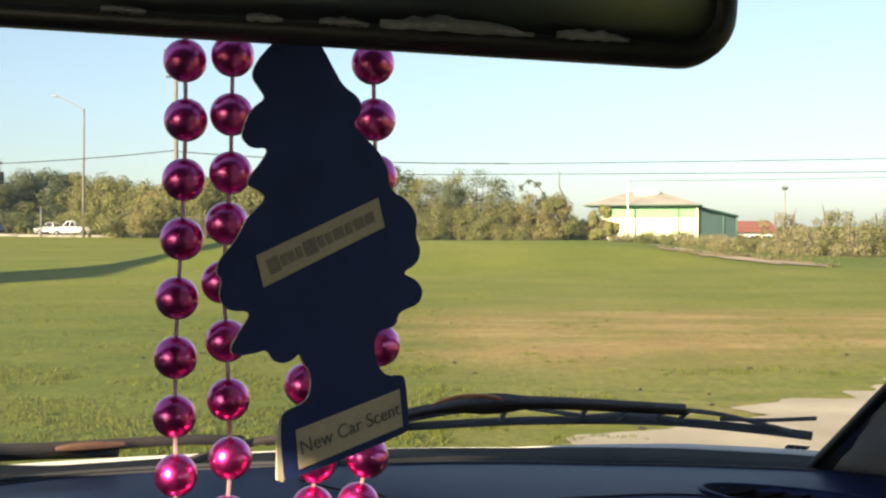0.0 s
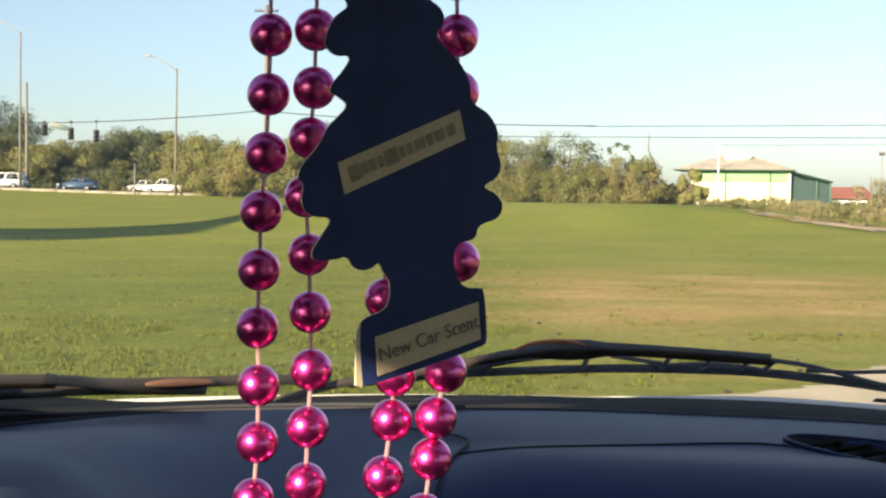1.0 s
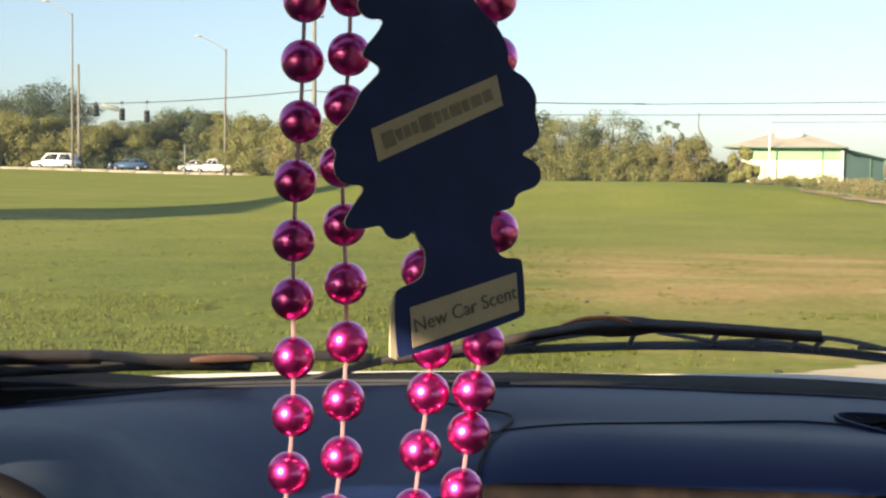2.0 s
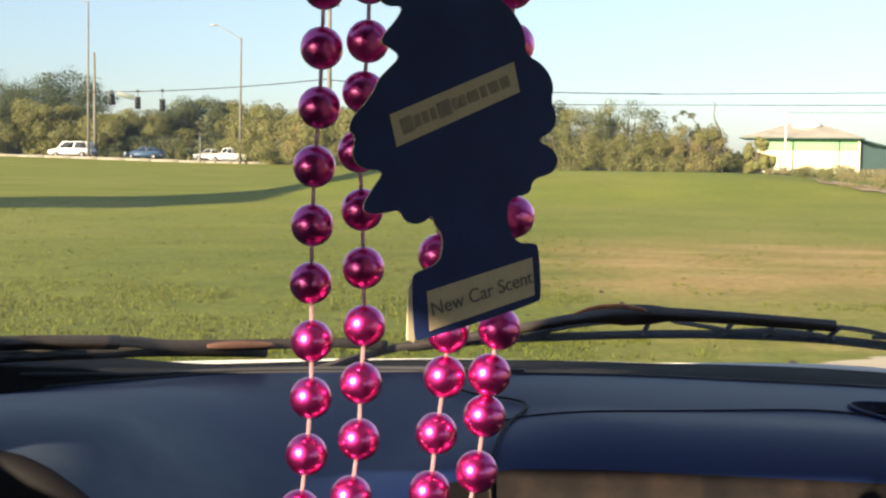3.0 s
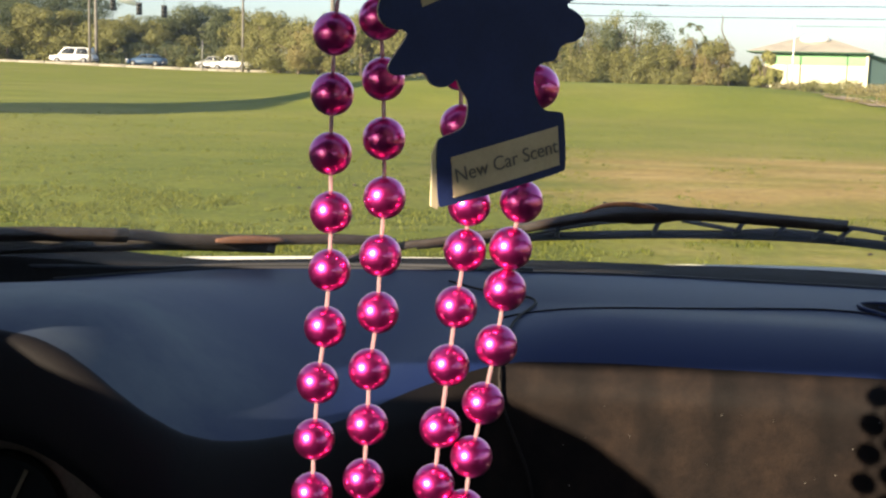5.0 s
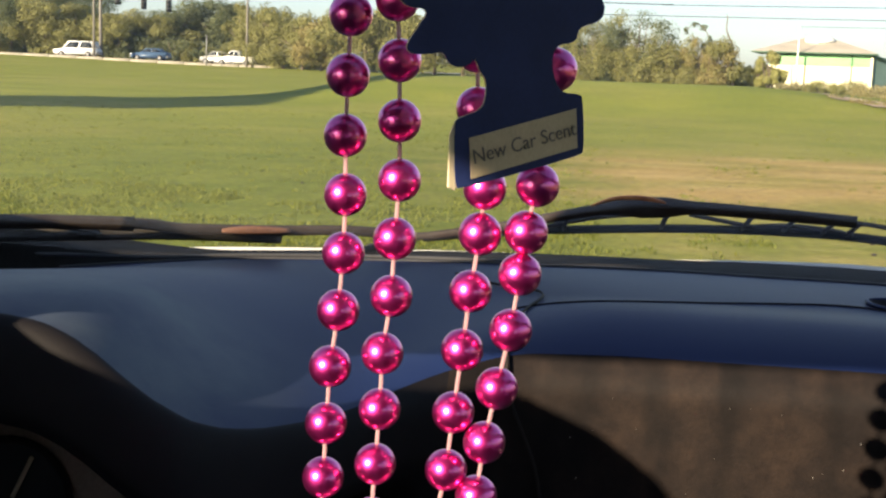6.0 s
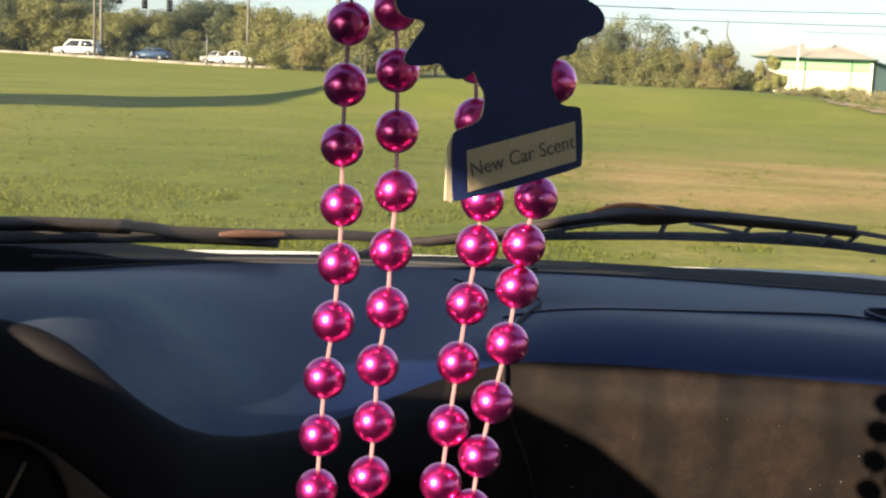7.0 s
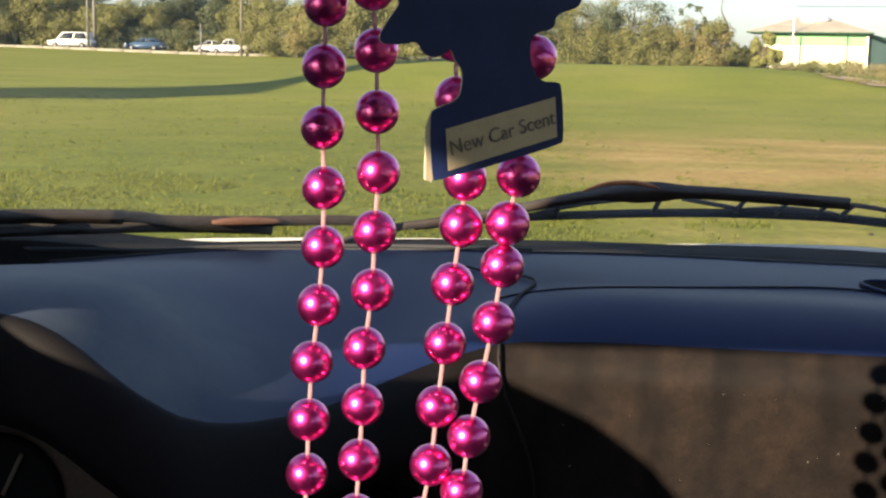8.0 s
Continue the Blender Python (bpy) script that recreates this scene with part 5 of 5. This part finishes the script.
strand(hung(1.1704, 0.0271, 8, {1.17: -0.0536, 1.117: -0.0515, 1.036: -0.051, 0.985: -0.057}) + [(-0.0605, 0.958), (-0.0635, 0.9377), (-0.0665, 0.9103), (-0.072, 0.8811), (-0.077, 0.8535), (-0.080, 0.826), (-0.083, 0.798), (-0.086, 0.770)], 0.262)
part("thread", tube(spline([(-0.143, 0.26, 1.20), (-0.13, 0.255, 1.235), (-0.066, 0.245, 1.265), (-0.056, 0.255, 1.235), (-0.055, 0.262, 1.17)], 8), 0.0013, 8), M_CORD, beads)
part("thread", tube(spline([(-0.120, 0.262, 1.18), (-0.105, 0.255, 1.23), (-0.066, 0.24, 1.262), (-0.085, 0.255, 1.23), (-0.088, 0.264, 1.18)], 8), 0.0013, 8), M_CORD, beads)
lower = spline([(-0.159, 0.26, 0.745), (-0.150, 0.26, 0.715), (-0.125, 0.262, 0.700), (-0.100, 0.263, 0.715), (-0.086, 0.262, 0.760)], 8)
part("thread", tube(lower, 0.0013, 8), M_CORD, beads)
for p in lower[4::7]:
    b = new("bead", bead_mesh)
    b.location, b.parent = p, beads

# ---- air freshener ----
TURN = 40.0
tm = Matrix.Translation((-0.066, 0.203, 1.05)) @ Matrix.Rotation(radians(TURN), 4, "Z") @ Matrix.Rotation(radians(90), 4, "X")
# the tree's rim from its tip down the one side, the tag, and up the other side
SIL = [(-0.018, 0.131), (-0.008, 0.120), (0.000, 0.108), (0.004, 0.1026), (0.0125, 0.0985), (0.0140, 0.0925), (0.0084, 0.0868), (0.0150, 0.0814), (0.0240, 0.0745), (0.0288, 0.0660), (0.0285, 0.0585), (0.0393, 0.0542), (0.0452, 0.0460), (0.0434, 0.0384),
       (0.0472, 0.0310), (0.0445, 0.0247), (0.0352, 0.0209), (0.0440, 0.0180), (0.0485, 0.0127), (0.0458, 0.0062), (0.0335, 0.0035), (0.0330, -0.0032), (0.0212, -0.0045), (0.0200, -0.0150), (0.0255, -0.0249)]
TAG = [(0.0378, -0.0246), (0.0403, -0.0516), (-0.0273, -0.0658), (-0.0288, -0.0360)]
SIL2 = [(-0.0150, -0.0325), (-0.0130, -0.0255), (-0.0138, -0.0195), (-0.0172, -0.0163), (-0.0192, -0.0112), (-0.0222, -0.0142), (-0.0274, -0.0156), (-0.0325, -0.0138), (-0.0350, -0.0090), (-0.0415, -0.0104), (-0.0505, -0.0108), (-0.0528, -0.0076),
        (-0.0476, -0.0002), (-0.0418, 0.0073), (-0.0533, 0.0074), (-0.0578, 0.0134), (-0.0557, 0.0209), (-0.0592, 0.0232), (-0.0575, 0.0285), (-0.0488, 0.0372), (-0.0452, 0.0446), (-0.0405, 0.0488), (-0.0348, 0.0542), (-0.0405, 0.0575), (-0.0445, 0.0590),
        (-0.0430, 0.0627), (-0.0366, 0.0694), (-0.0338, 0.0748), (-0.0419, 0.0738), (-0.0470, 0.0781), (-0.0458, 0.0827), (-0.0433, 0.0886), (-0.0393, 0.0923), (-0.0350, 0.0950), (-0.0385, 0.0992), (-0.0418, 0.1030), (-0.0406, 0.1080), (-0.0350, 0.1150)]


def soften(pts, times=2):
    for _ in range(times):
        out = []
        for i in range(len(pts)):
            a, b = pts[i], pts[(i + 1) % len(pts)]
            out += [(a[0] * 0.75 + b[0] * 0.25, a[1] * 0.75 + b[1] * 0.25), (a[0] * 0.25 + b[0] * 0.75, a[1] * 0.25 + b[1] * 0.75)]
        pts = out
    return pts


def doubled(pts, d=0.0022):
    """Repeats each corner of the tag a little to either side, so that softening keeps it square."""
    out = []
    for i, p in enumerate(pts):
        for q in (pts[i - 1], pts[(i + 1) % len(pts)]):
            v = Vector((q[0] - p[0], q[1] - p[1])).normalized() * d
            out.append((p[0] + v.x, p[1] + v.y))
    return out


SHAPE = soften(SIL + doubled(TAG) + SIL2, 2)
fresh = empty("air_freshener", "navy tree-shaped paper air freshener hanging from the mirror", "air freshener")
part("card", plate(SHAPE, 0.0008, tm), M_CARD, fresh, "cream cardboard core showing at the edges", smooth=False)
part("front_print", plate(SHAPE, 0.0003, tm @ Matrix.Translation((0, 0, 0.0004))), M_NAVY, fresh, "dark navy printed front", smooth=False)
part("tag_edge", plate([(-0.0284, -0.0385), (-0.0270, -0.0656), (-0.0304, -0.0642), (-0.0302, -0.0425)], 0.0009, tm), M_CARD, fresh, "pale cardboard edge of the tag", smooth=False)
BAN = [(-0.0405, 0.0300), (-0.0370, 0.0168), (0.0258, 0.0418), (0.0222, 0.0548)]
LAB = [(-0.0214, -0.0440), (-0.0197, -0.0610), (0.0360, -0.0485), (0.0342, -0.0314)]
ban = part("banner", plate(BAN, 0.0002, tm @ Matrix.Translation((0, 0, 0.0008))), M_LABEL, fresh, "slanted tan banner", smooth=False)
lab = part("label", plate(LAB, 0.0002, tm @ Matrix.Translation((0, 0, 0.0008))), M_LABEL, fresh, "tan scent label", smooth=False)
for k, (f0, f1) in enumerate(((0.06, 0.15), (0.165, 0.21), (0.225, 0.27), (0.29, 0.33), (0.35, 0.45), (0.465, 0.51), (0.525, 0.57), (0.59, 0.67), (0.69, 0.74), (0.76, 0.84), (0.86, 0.93))):
    a, b = Vector((-0.0388, 0.0234)), Vector((0.0240, 0.0483))
    n = Vector((-(b - a).y, (b - a).x)).normalized() * (0.0034 if k in (0, 4) else 0.0025)
    p, q = a.lerp(b, f0), a.lerp(b, f1)
    part("print_bar", plate([tuple(p - n), tuple(q - n), tuple(q + n), tuple(p + n)], 0.0001, tm @ Matrix.Translation((0, 0, 0.0011))), M_FAINT, ban, smooth=False)
fc = bpy.data.curves.new("lettering", "FONT")
fc.body, fc.size, fc.align_x, fc.align_y = "New Car Scent", 0.0088, "CENTER", "CENTER"
fc.extrude = 0.0001
fo = bpy.data.objects.new("lettering_source", fc)
scene.collection.objects.link(fo)
bpy.context.view_layer.update()
lm = bpy.data.meshes.new_from_object(fo.evaluated_get(bpy.context.evaluated_depsgraph_get()))
bpy.data.objects.remove(fo)
lm.materials.append(M_INK)
lo = new("lettering", lm)
lo.matrix_world = tm @ Matrix.Translation((0.0073, -0.0462, 0.0011)) @ Matrix.Rotation(radians(12.7), 4, "Z")
lo.parent = lab
lo["label"] = "dark letters reading New Car Scent"
part("string", tube(spline([tm @ Vector((-0.020, 0.121, 0)), (-0.075, 0.205, 1.205), (-0.066, 0.235, 1.268)], 8), 0.0007, 6), M_WIRE, fresh)
